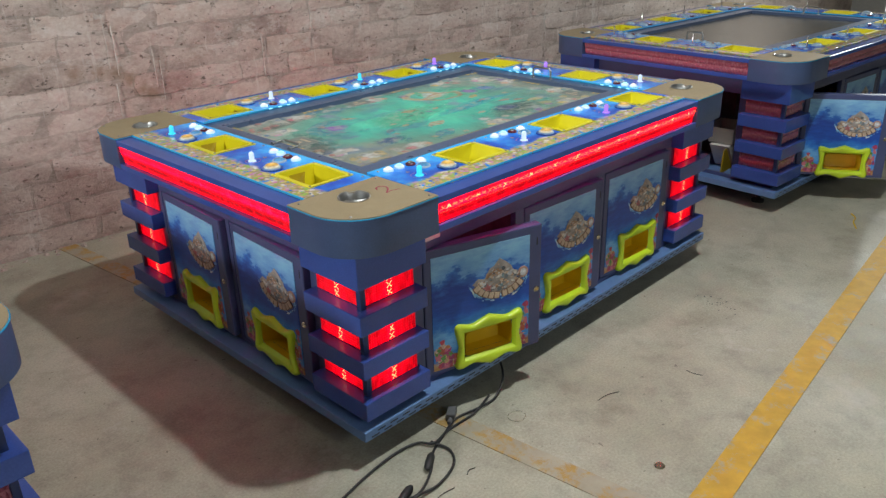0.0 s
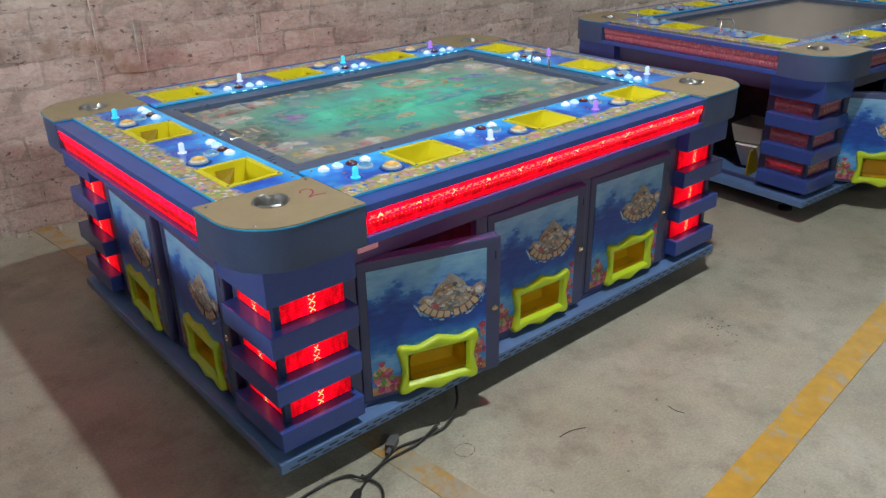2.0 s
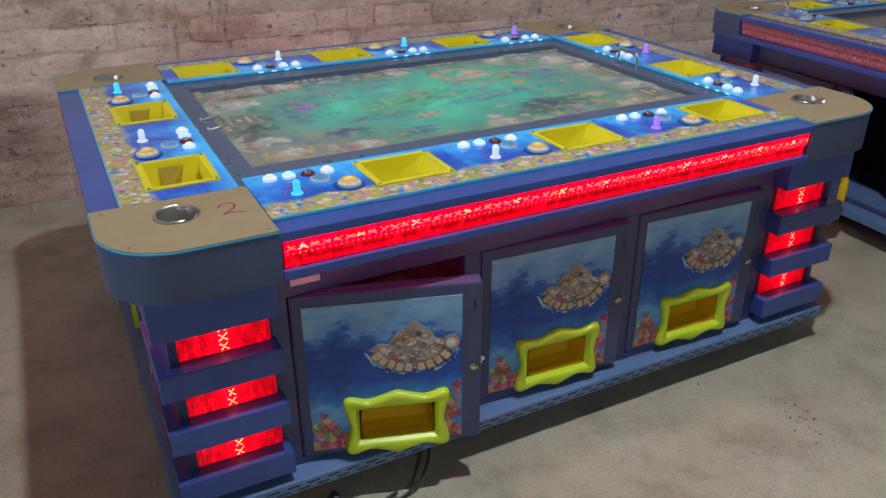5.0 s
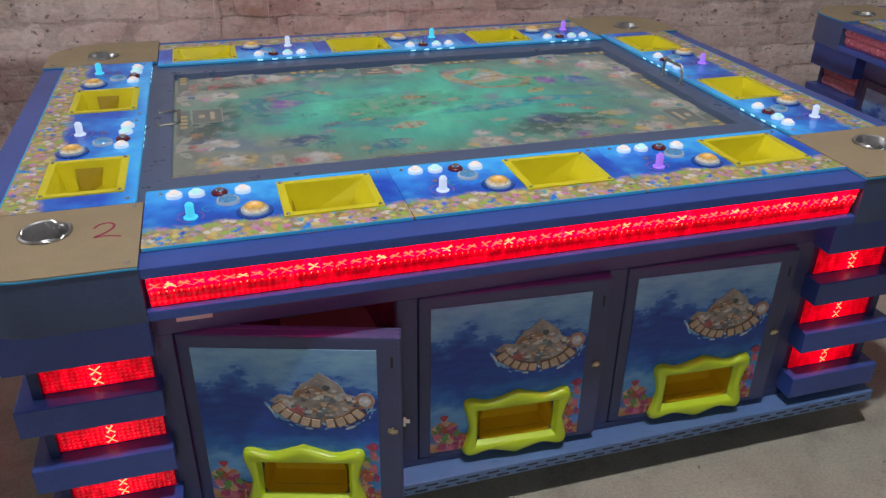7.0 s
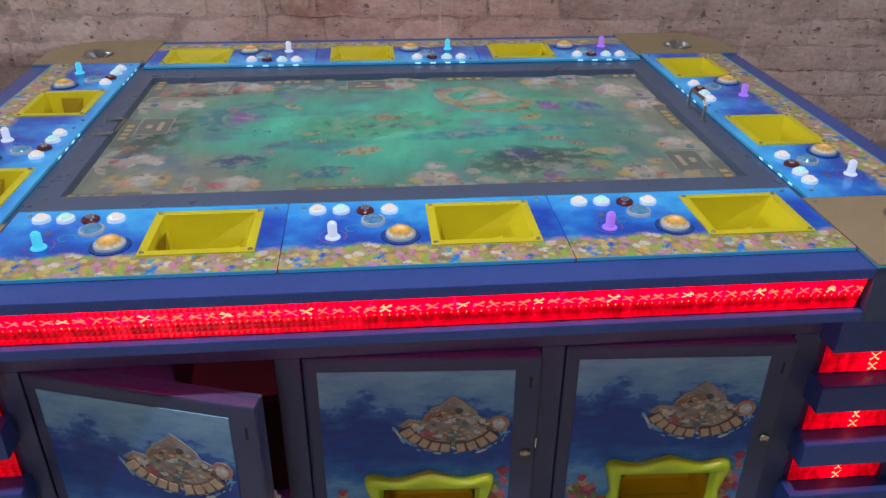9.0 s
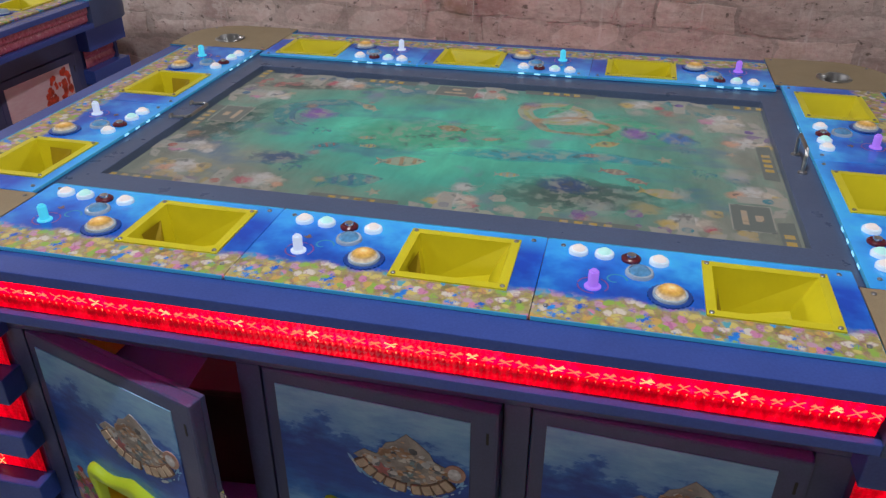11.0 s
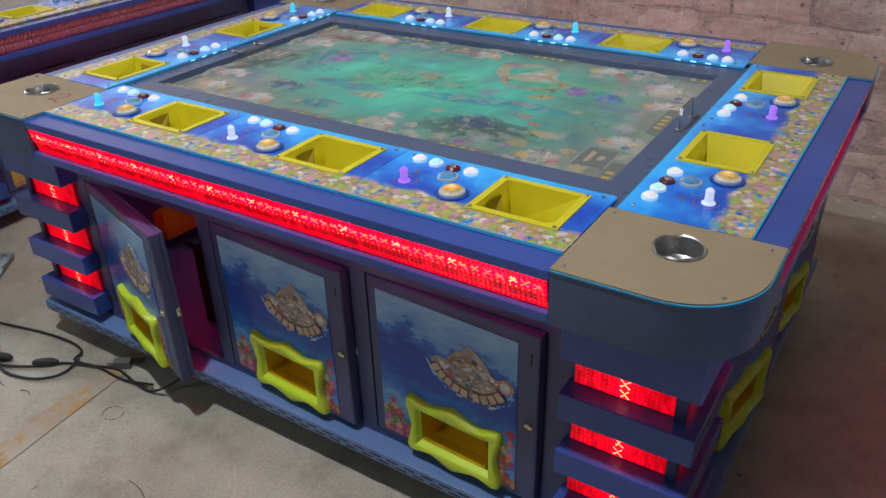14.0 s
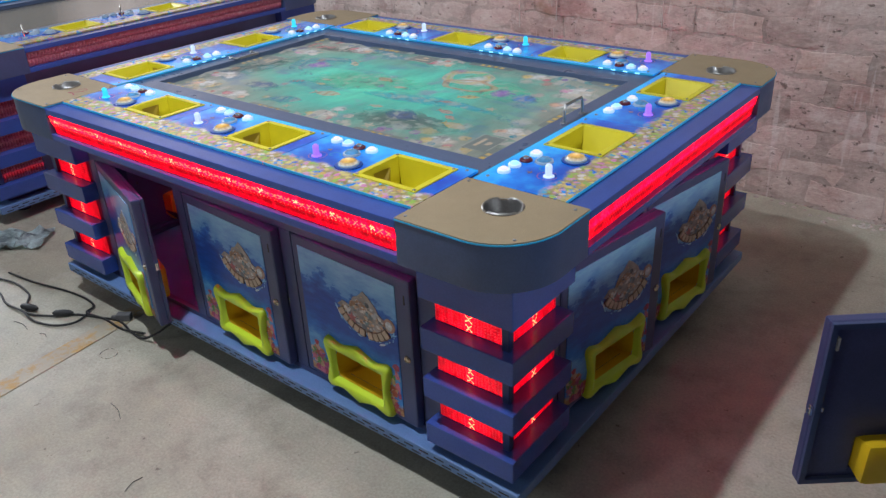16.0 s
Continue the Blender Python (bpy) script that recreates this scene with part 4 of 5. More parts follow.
def cabinet_door(machine, m, angle, pink=False):
    """Hinged along its left edge; angle: degrees that it stands open."""
    d = part("door", shape("door", lambda bm: frame_box(bm, (0, DW, 0, DH), HOLE, 0.0, 0.030, axis="y"), 0.006), DOORPAINT, machine, m @ pose(0, 0, 0, 0, 0, -angle), "slate blue metal door with printed sea picture")
    part("picture", shape("art", lambda bm: frame_box(bm, (0.027, 0.405, 0.016, 0.432), HOLE, -0.002, 0.001, axis="y")), ART_PINK if pink else ART, d, None, "printed deep blue sea picture")
    if pink:
        part("picture_badge", shape("crab", make_crab), CRABP, d)
    else:
        tagged(part("coral_print", shape("corals", make_corals), CORAL, d), kind="stuff")
        part("badge", shape("logo_back", make_logo_back, 0.0006), CREAM, d, None, "cream badge of sea shapes")
        part("badge_ring", shape("ring_badge", make_ring_badge, 0.0006), RINGP, d)
        part("badge_disc", shape("ring_hole", make_ring_hole), PALEP, d)
        tagged(part("badge_print", shape("badge_bits", make_badge_bits), BADGEMIX, d), kind="stuff")
        tagged(part("spray_print", shape("spray", make_spray), SPRAYP, d), kind="stuff")
        part("badge_starfish", shape("starfish", make_starfish), PINKP, d)
        for k in TITLE:
            part("title_edge", shape(("title_edge", k), make_title_edge(k)), BROWNP, d)
            part("title_bar", shape(("title", k), make_title_bar(k)), GOLDP, d)
    part("door_rim", shape("door_rim", lambda bm: frame_box(bm, (0.001, DW - 0.001, 0.001, DH - 0.001), (0.016, DW - 0.016, 0.016, DH - 0.016), 0.0295, 0.040, axis="y"), 0.0015), STEEL, d)
    part("door_label", shape("door_label", lambda bm: box(bm, 0.4315, 0.4365, 0.0300, 0.0412, 0.392, 0.425)), LABELW, d)
    part("slot_frame", shape("lime", make_lime, smooth=True), LIME, d, None, "lime green wavy plastic frame")
    part("token_bin", shape("door_bin", make_door_bin, 0.018, True), AMBERBIN, d, None, "orange yellow plastic bin behind the door")
    part("lock", shape("lock", lambda bm: lathe(bm, [(0.011, 0), (0.011, 0.003), (0.008, 0.006), (0.006, 0.004), (0.0005, 0.004)], 18), smooth=True), BRASS, d, pose(0.435, 0, 0.222, 90), "round metal cam lock")
    part("latch", shape("latch", lambda bm: (box(bm, 0.430, 0.470, 0.030, 0.033, 0.216, 0.228), box(bm, 0.455, 0.462, 0.026, 0.036, 0.210, 0.236)), 0.001), CHROME, d)
    # thin black plate drawn for the dark of a slit in the door
    part("slit", shape("slit", lambda bm: box(bm, 0.4335, 0.4385, -0.0006, 0.001, 0.388, 0.415)), BLACK, d)
    return d


PALEP = paint("pale_print", (0.62, 0.63, 0.65), 0.35, var=0.4, scale=70)
BADGEMIX = island_colours("badge_print_mix", [(0.62, 0.63, 0.64), (0.34, 0.20, 0.12), (0.16, 0.20, 0.24), (0.62, 0.42, 0.28), (0.70, 0.68, 0.64), (0.20, 0.34, 0.40), (0.46, 0.30, 0.20), (0.52, 0.55, 0.58), (0.10, 0.11, 0.13), (0.58, 0.50, 0.40)])
SPRAYP = island_colours("spray_print", [(0.22, 0.50, 0.80), (0.45, 0.66, 0.82), (0.60, 0.72, 0.80), (0.14, 0.40, 0.74)])
PINKP = paint("starfish_print", (0.46, 0.15, 0.16), 0.35, var=0.4, scale=90)


def cap_outline(a0, a1, b0, b1, r, n=12, grow=0.0):
    """Corner of the top, in the front left quarter: outer edges x = a0 and y = b0, rounded."""
    pts = [(a1, b1), (a0 - grow, b1)]
    pts += [(a0 - grow + r + r * math.cos(t), b0 - grow + r + r * math.sin(t)) for t in (math.pi + k * math.pi / 2 / n for k in range(n + 1))]
    return pts + [(a1, b0 - grow)]


HX, HY = 1.110, 0.820
CAPX, CAPY = 0.773, 0.548
ASH = (-0.944, -0.645)


def make_cap(bm):
    out = cap_outline(-HX, -CAPX, -HY, -CAPY, 0.155)
    n = len(out)
    lo, hi = [bm.verts.new((x, y, 0.716)) for x, y in out], [bm.verts.new((x, y, T - 0.006)) for x, y in out]
    bm.faces.new(lo[::-1])
    for i in range(n):
        bm.faces.new((lo[i], lo[(i + 1) % n], hi[(i + 1) % n], hi[i]))


def make_cap_plate(z0, z1, grow):
    def make(bm):
        loop = [bm.verts.new((x, y, z0)) for x, y in cap_outline(-HX, -CAPX, -HY, -CAPY, 0.155, grow=grow)]
        hole = [bm.verts.new((ASH[0] + 0.043 * math.cos(2 * math.pi * k / 28), ASH[1] + 0.043 * math.sin(2 * math.pi * k / 28), z0)) for k in range(28)]
        edges = [bm.edges.new((lp[i], lp[(i + 1) % len(lp)])) for lp in (loop, hole) for i in range(len(lp))]
        bmesh.ops.triangle_fill(bm, edges=edges, use_beauty=True)
        faces = bm.faces[:]
        ext = bmesh.ops.extrude_face_region(bm, geom=faces)
        bmesh.ops.translate(bm, verts=[v for v in ext["geom"] if isinstance(v, bmesh.types.BMVert)], vec=(0, 0, z1 - z0))
    return make


def make_ashtray(bm):
    lathe(bm, [(0.0435, T), (0.0485, T + 0.001), (0.0485, T + 0.003), (0.0455, T + 0.006), (0.0425, T + 0.004), (0.041, T - 0.006), (0.039, T - 0.032), (0.034, T - 0.036), (0.0005, T - 0.037)], 36, (ASH[0], ASH[1], 0), cap=False)
    for v in bm.verts:
        if v.co.z > T + 0.002:
            a = math.degrees(math.atan2(v.co.y - ASH[1], v.co.x - ASH[0])) % 120
            if abs(a - 60) < 11:
                v.co.z -= 0.006


def make_ell(z0, z1, out, thick, arm):
    ox, oy = -1.052 + out, -0.767 + out

    def make(bm):
        prism(bm, [(ox, oy), (ox + arm, oy), (ox + arm, oy + thick), (ox + thick, oy + thick), (ox + thick, oy + arm), (ox, oy + arm)], z0, z1)
    return make


BARS = ((0.606, 0.716), (0.457, 0.522), (0.310, 0.371), (0.162, 0.225))
GAPS = ((0.522, 0.606), (0.371, 0.457), (0.225, 0.310))


def make_pillar(bm):
    make_ell(0.132, 0.716, 0.054, 0.05, 0.212)(bm)
    for z0, z1 in GAPS:
        box(bm, -1.052 + 0.032, -1.052 + 0.052, -0.767 + 0.032, -0.767 + 0.052, z0, z1)


SIDES = {"front": (0, HY, 0.765, 3, 0.514), "right": (90, HX, 0.54, 2, 0.545), "back": (180, HY, 0.765, 3, 0.514), "left": (270, HX, 0.54, 2, 0.545)}


def game_table(label, m, lit, angles, pink=False, group="game tables"):
    tab = thing("fish_game_table", label, "arcade table", m, group)
    strip_mat = STRIP_ON if lit else STRIP_OFF
    # base tray and feet
    part("base_tray", shape("base", lambda bm: (box(bm, -1.068, 1.068, -0.77, 0.77, 0.096, 0.131)), 0.004), BASEPAINT, tab, None, "pale blue sheet metal base tray")
    for x in (-0.9, 0.9):
        for y in (-0.6, 0.6):
            part("foot", shape(("foot", m.translation.z), lambda bm: lathe(bm, [(0.035, -m.translation.z), (0.035, 0.012 - m.translation.z), (0.012, 0.018 - m.translation.z), (0.012, 0.1)], 16), smooth=True), BLACK, tab, pose(x, y, 0))
    for side, (turn, d, half, n, w) in SIDES.items():
        s = pose(0, 0, 0, 0, 0, turn)
        edge = 1.068 if n == 3 else 0.77

        # solid black boxes stand in for the shade inside open vent slots
        def slots(bm, edge=edge, d=d):
            k = int(edge / 0.026)
            for i in range(-k, k):
                for row in (0, 1):
                    x = (i + 0.25 + 0.5 * row) * 0.052 / 1.0 * 0.5 * 2
                    if abs(x) < edge - 0.03:
                        box(bm, x - 0.016, x + 0.016, -(d - 0.05) + 0.0 - (0.0006 if n == 3 else -0.0074), -(d - 0.06), 0.1035 + 0.0125 * row, 0.108 + 0.0125 * row)
        me = shape(("slots", n), slots)
        tagged(part("vent_slot", me, BLACK, tab, s), kind="stuff")
        # apron with its sunken light strip

        def apron(bm, d=d, half=half):
            end = half + 0.008
            prof = [(-d, 0.806), (-d, 0.8275), (-(d - 0.066), 0.8275), (-(d - 0.066), 0.717), (-d, 0.717), (-d, 0.738), (-(d - 0.034), 0.738), (-(d - 0.034), 0.806)]
            a, b = [bm.verts.new((-end, y, z)) for y, z in prof], [bm.verts.new((end, y, z)) for y, z in prof]
            for q in range(8):
                bm.faces.new((a[q], a[(q + 1) % 8], b[(q + 1) % 8], b[q]))
            bm.faces.new(a)
            bm.faces.new(b)
        part("apron", shape(("apron", n), apron, 0.0025), BLUE, tab, s, "royal blue apron")
        lens = part("light_strip", shape(("lens", n, lit), lambda bm, half=half: crystal(bm, -half, half, 0.738, 0.806, 0.0105 if lit else 0.017, 6 if lit else 2, 0.005 if lit else 0.011)), strip_mat, tab, s @ pose(0, -(d - (0.0190 if lit else 0.026)), 0.738, 11.5) @ pose(0, 0, -0.738), "glowing red ribbed light strip" if lit else "unlit ribbed light strip")
        if lit and n == 3:
            for hot in (False, True):
                tagged(part("led_spark", shape(("sparks", n, hot), lambda bm, half=half: sparks(bm, -half, half, 0.780, 0.799, 0.026, 4, hot)), HOTSPARK if hot else SPARK, tab, s @ pose(0, -(d - 0.0130), 0.738, 11.5) @ pose(0, 0, -0.738)), kind="stuff")
        if lit:
            part("led_tape", shape(("tape", n), lambda bm, half=half: box(bm, -half, half, -0.003, 0.003, 0.700, 0.710)), TAPE, tab, s @ pose(0, -(d - 0.145), 0), "red led tape behind the strip")
            # second strip is made up: hidden, added to redden the doors and frame
            part("led_tape", shape(("under_glow", n), lambda bm, half=half: box(bm, -half, half, -0.002, 0.002, 0.708, 0.714)), UNDERGLOW, tab, s @ pose(0, -(d - 0.072), 0), "hidden red glow strip added under the apron")
        # control panels
        for i in range(n):
            x = (i - (n - 1) / 2) * w
            control_panel(tab, s @ pose(x, -(d - 0.065), T - 0.007), w, lit, (i + turn // 90) % 3)
        # carcass front: rails and posts
        step = 0.5075 if n == 3 else 0.485
        first = -0.745 if n == 3 else -0.475
        yf = -(d - 0.108)

        def carcass(bm, n=n, step=step, first=first, yf=yf):
            end = 0.80 if n == 3 else 0.53
            box(bm, -end, end, yf, yf + 0.02, 0.616, 0.722)
            box(bm, -end, end, yf, yf + 0.02, 0.131, 0.150)
            xs = [(-end, first - 0.003)] + [(first + i * step + DW + 0.003, first + (i + 1) * step - 0.003) for i in range(n - 1)] + [(first + (n - 1) * step + DW + 0.003, end)]
            for a, b in xs:
                box(bm, a, b, yf, yf + 0.024, 0.150, 0.616)
        part("cabinet_frame", shape(("carcass", n), carcass, 0.002), DOORPAINT, tab, s)
        for i in range(n):
            a = angles[side][i]
            if a is not None:
                cabinet_door(tab, s @ pose(first + i * step, yf - 0.001, 0.152), a, pink)
    # dark core block, added to fill the unseen middle of the cabinet
    part("inner_box", shape("core", lambda bm: (box(bm, -0.62, 0.62, -0.25, 0.25, 0.132, 0.70))), DARK, tab, None, "dark core block added inside the cabinet")
    # screen and bezel
    part("bezel", shape("bezel", lambda bm: frame_box(bm, (-0.80, 0.80, -0.53, 0.53), (-0.722, 0.722, -0.412, 0.412), 0.790, T - 0.009), 0.002), BEZEL, tab, None, "grey blue bezel round the screen")
    scr = part("screen", shape("screen", lambda bm: box(bm, -0.722, 0.722, -0.412, 0.412, 0.780, 0.806)), SCREEN if lit else SCREEN_OFF, tab, None, "glowing underwater game picture under glass" if lit else "dark switched-off screen")
    if lit:
        screen_picture(scr)
    for k in (-1, 1):
        pts = [(0, -0.052, 0), (0, -0.052, 0.04), (0, -0.044, 0.052), (0, 0.044, 0.052), (0, 0.052, 0.04), (0, 0.052, 0)]
        part("handle", shape("handle", lambda bm: (tube(bm, pts, 0.0045, 10), lathe(bm, [(0.010, 0), (0.010, 0.003), (0.006, 0.005)], 14, (0, -0.052, 0)), lathe(bm, [(0.010, 0), (0.010, 0.003), (0.006, 0.005)], 14, (0, 0.052, 0))), smooth=True), ASHSTEEL, tab, pose(k * 0.757, -0.01, T - 0.009, 0, 84 if (lit and k < 0) else 0, 0), "chrome lifting handle")
    # corners, mirrored about both middle lines
    for sx in (1, -1):
        for sy in (1, -1):
            def flip(make, sx=sx, sy=sy):
                def made(bm):
                    make(bm)
                    for v in bm.verts:
                        v.co.x *= sx
                        v.co.y *= sy
                return made
            k = (sx, sy)
            cap = part("corner_cap", shape(("cap", k), flip(make_cap), 0.0015, True), STEEL, tab, None, "rounded slate blue corner box")
            part("rim", shape(("rim", k), flip(make_cap_plate(T - 0.006, T - 0.003, 0.0025))), CYANEDGE, cap)
            part("top_plate", shape(("plate", k), flip(make_cap_plate(T - 0.003, T, 0.0))), KRAFT, cap, None, "tan corner plate still in its paper")
            part("ashtray", shape(("ash", k), flip(make_ashtray), smooth=True), ASHSTEEL, cap, None, "round chrome ashtray")
            for x, y in ((-0.79, -0.80), (-1.085, -0.57), (-1.055, -0.765), (-0.79, -0.565)):
                part("screw", screw_shape(), SCREWP, cap, pose(x * sx, y * sy, T))
            pil = part("pillar", shape(("pillar", k), flip(make_pillar), 0.0015), NAVY, tab)
            for i, (z0, z1) in enumerate(BARS):
                part("bar", shape(("bar", k, i), flip(make_ell(z0, z1, 0.0, 0.066, 0.272)), 0.003), BLUE, pil, None, "glossy royal blue bar")
            for i, (z0, z1) in enumerate(GAPS):
                for face in (0, 1):
                    if face == 0:
                        mm = pose(-0.900 * sx, -0.721 * sy, 0, 0, 0, 0 if sy > 0 else 180)
                    else:
                        mm = pose(-1.006 * sx, -0.614 * sy, 0, 0, 0, -90 if sx > 0 else 90)
                    part("light_panel", shape(("lp", i, lit), lambda bm: crystal(bm, -0.106, 0.106, z0 + 0.002, z1 - 0.002, 0.0095 if lit else 0.0135, 9 if lit else 2, 0.003 if lit else 0.010)), PILLAR_ON if lit else strip_mat, pil, mm, "red lit panel" if lit else "unlit panel")
                    if lit:
                        tagged(part("led_spark", shape(("lps", i), lambda bm: burst(bm, z0, z1, i)), HOTSPARK, pil, mm @ pose(0, -0.006, 0)), kind="stuff")
    return tab


def fish_outline(length, height):
    up = [(0.5, 0.0), (0.32, 0.62), (0.05, 1.0), (-0.22, 0.62), (-0.34, 0.28), (-0.5, 0.85)]
    lower = [(-0.43, 0.0), (-0.5, -0.85), (-0.34, -0.28), (-0.2, -0.6), (0.06, -1.0), (0.33, -0.6)]
    return [(x * length, y * height / 2) for x, y in up + lower]


def flat(bm, pts, z):
    bm.faces.new([bm.verts.new((x, y, z)) for x, y in pts])


def screen_picture(scr):
    z = 0.8066
    rnd = random.Random(21)

    def fish_mesh(bm):
        flat(bm, fish_outline(1, 0.5), 0)

    def stripes(bm):
        for x, h in ((0.27, 0.13), (0.02, 0.19), (-0.22, 0.11)):
            flat(bm, [(x - 0.05, -h), (x + 0.03, -h * 0.9), (x + 0.05, h * 0.9), (x - 0.03, h)], 0)

    def eye_mesh(bm):
        flat(bm, [(0.36 + 0.03 * math.cos(q * 0.785), 0.04 + 0.03 * math.sin(q * 0.785)) for q in range(8)], 0)

    def star_mesh(bm):
        flat(bm, [((1 if q % 2 == 0 else 0.42) * math.cos(q * 0.6283), (1 if q % 2 == 0 else 0.42) * math.sin(q * 0.6283)) for q in range(10)], 0)

    def dots(bm):
        r = random.Random(5)
        for q in range(26):
            a, d, e = r.uniform(0, 6.28), r.random() ** 0.6, r.uniform(0.10, 0.17)
            flat(bm, [(1.3 * d * math.cos(a) + e * math.cos(w * 1.047), d * math.sin(a) + e * math.sin(w * 1.047)) for w in range(6)], 0.00001 * q)

    def band(r0, r1, a0, a1, wob):
        def make(bm):
            n = 36
            for q in range(n):
                g = [radians(a0 + (a1 - a0) * k / n) for k in (q, q + 1)]
                taper = [math.sin(math.pi * min(1, max(0, (k + 2) / (n + 4)))) ** 0.5 if a1 - a0 < 359 else 1 for k in (q, q + 1)]
                mid, hw = (r0 + r1) / 2, (r1 - r0) / 2
                pts = [((mid + sgn * hw * taper[k] + wob * math.sin(5 * g[k])) * math.cos(g[k]), (mid + sgn * hw * taper[k] + wob * math.sin(5 * g[k])) * math.sin(g[k])) for sgn, k in ((-1, 0), (1, 0), (1, 1), (-1, 1))]
                flat(bm, pts, 0)
        return make

    def tentacles(bm):
        for q in range(6):
            a = radians(200 + 28 * q)
            last = None
            for k in range(8):
                d, bend = 0.5 + 0.17 * k, 0.10 * k * (q - 2.5) / 2.5
                p = (d * math.cos(a + bend), d * math.sin(a + bend))
                if last:
                    w = 0.07 * (1 - k / 9)
                    flat(bm, [(last[0] - w, last[1]), (last[0] + w, last[1]), (p[0] + w * 0.8, p[1]), (p[0] - w * 0.8, p[1])], 0)
                last = p

    level = [0]

    def put(name, key, make, ink, x, y, a, sx, sy=None):
        level[0] += 1
        m = Matrix.Translation((x, y, z + 0.00004 * level[0])) @ pose(0, 0, 0, 0, 0, a) @ Matrix.Diagonal((sx, sy or sx, 1, 1))
        part(name, shape(("game", key), make), ink, scr, m)

    def fish(x, y, long, a, body, mark):
        put("fish_picture", "fish", fish_mesh, FISHES[body], x, y, a, long)
        put("fish_stripes", "stripes", stripes, FISHES[mark], x, y, a, long)
        put("fish_eye", "eye", eye_mesh, BOXP, x, y, a, long)

    def creature(seed):
        def make(bm):
            r = random.Random(seed)
            long, p2, p3, p5 = r.uniform(1.0, 2.0), r.uniform(0, 6.28), r.uniform(0, 6.28), r.uniform(0, 6.28)
            a2, a3, a5 = r.uniform(0.1, 0.3), r.uniform(0.1, 0.35), r.uniform(0.05, 0.3)
            pts = []
            for i in range(40):
                a = 2 * math.pi * i / 40
                q = 1 + a2 * math.sin(2 * a + p2) + a3 * math.sin(3 * a + p3) + a5 * math.sin((5 + seed % 3) * a + p5) + r.uniform(-0.12, 0.12)
                pts.append((long * q * math.cos(a), q * math.sin(a)))
            flat(bm, pts, 0)
        return make
    for i in range(34):
        x, y = rnd.uniform(-0.68, 0.68), rnd.uniform(-0.38, 0.38)
        rim = abs(x) > 0.48 or abs(y) > 0.26
        if not rim and i % 3:
            x, y = (math.copysign(rnd.uniform(0.5, 0.68), x), y) if i % 2 else (x, math.copysign(rnd.uniform(0.27, 0.38), y))
            rim = True
        s = rnd.uniform(0.014, 0.036) if rim else rnd.uniform(0.008, 0.022)
        m = Matrix.Translation((x, y, z + 0.0035 + 0.00002 * i)) @ pose(0, 0, 0, 0, 0, rnd.uniform(0, 360)) @ Matrix.Diagonal((s, s, 1, 1))
        part("creature_picture", shape(("creature", i % 16), creature(i % 16)), CREATURE, scr, m)

    # deep water, weed and large swimmers
    for ink, x, y, a, sx, sy in (("dark", -0.62, -0.02, 80, 0.20, 0.07), ("dark", 0.30, -0.24, 10, 0.22, 0.08), ("green", 0.36, 0.16, 0, 0.22, 0.09), ("green", -0.10, 0.02, 20, 0.26, 0.10), ("teal", 0.16, -0.06, 6, 0.22, 0.035),
                                 ("teal", 0.34, -0.03, -4, 0.20, 0.025), ("navy", -0.40, -0.20, 15, 0.085, 0.040), ("navy", 0.26, -0.20, 0, 0.075, 0.045), ("dark", -0.50, 0.32, 10, 0.20, 0.035), ("purple", -0.42, 0.10, 20, 0.060, 0.045),
                                 ("blue", 0.50, 0.13, -10, 0.060, 0.040), ("purple", 0.40, 0.14, 0, 0.045, 0.040), ("cream", 0.62, 0.24, 30, 0.055, 0.035), ("white", 0.24, 0.22, 0, 0.085, 0.055)):
        put("water_picture", ("creature", 3), creature(3), SOFT[ink], x, y, a, sx * 0.75, sy)
    put("swirl_picture", "arc_big", band(0.115, 0.165, 60, 230, 0.004), FISHES[5], -0.38, 0.09, 0, 1.0, 0.8)
    put("swirl_picture", "arc_small", band(0.100, 0.118, 80, 250, 0.003), FISHES[2], -0.38, 0.09, 0, 1.0, 0.8)
    for ink, k in ((0, 1.0), (7, 0.84), (0, 0.70)):
        put("ring_picture", ("ring", k), band(0.084 * k, 0.100 * k, 0, 360, 0.0025), FISHES[ink], 0.19, 0.24, 0, 1.0, 0.85)
    put("ring_picture", "ring_low", band(0.066, 0.088, 0, 360, 0.005), FISHES[1], 0.25, 0.16, 0, 1.25, 0.72)
    put("leaf_picture", "leaf", lambda bm: flat(bm, [(-1, -0.1), (-0.3, -0.28), (0.5, -0.16), (1, 0.2), (0.3, 0.24), (-0.4, 0.14)], 0), SOFT["green"], 0.20, 0.27, 55, 0.075, 0.06)
    for x, y, r, ink in ((-0.37, -0.02, 0.022, 2), (0.41, 0.145, 0.032, 3), (0.55, -0.08, 0.026, 5), (-0.36, -0.245, 0.024, 2), (0.52, 0.06, 0.018, 2)):
        put("anemone_picture", "dots", dots, FISHES[ink], x, y, 20, r)
    for x, y, long, a, body, mark in ((-0.12, -0.16, 0.12, 12, 0, 1), (-0.05, 0.07, 0.085, 170, 1, 0), (-0.20, -0.285, 0.15, 18, 5, 2), (0.33, 0.05, 0.08, 25, 7, 1), (0.46, -0.20, 0.10, -10, 7, 0), (0.06, 0.02, 0.05, 200, 1, 0), (-0.22, -0.09, 0.045, 10, 7, 2), (-0.24, -0.04, 0.05, 190, 4, 7),
                                       (0.13, -0.18, 0.06, 5, 4, 7), (0.36, -0.11, 0.07, -8, 6, 0), (0.41, -0.15, 0.055, 160, 6, 0), (0.30, -0.03, 0.05, 12, 6, 0), (-0.30, 0.17, 0.07, 140, 0, 7), (-0.32, -0.11, 0.07, 30, 5, 6)):
        fish(x, y, long, a, body, mark)
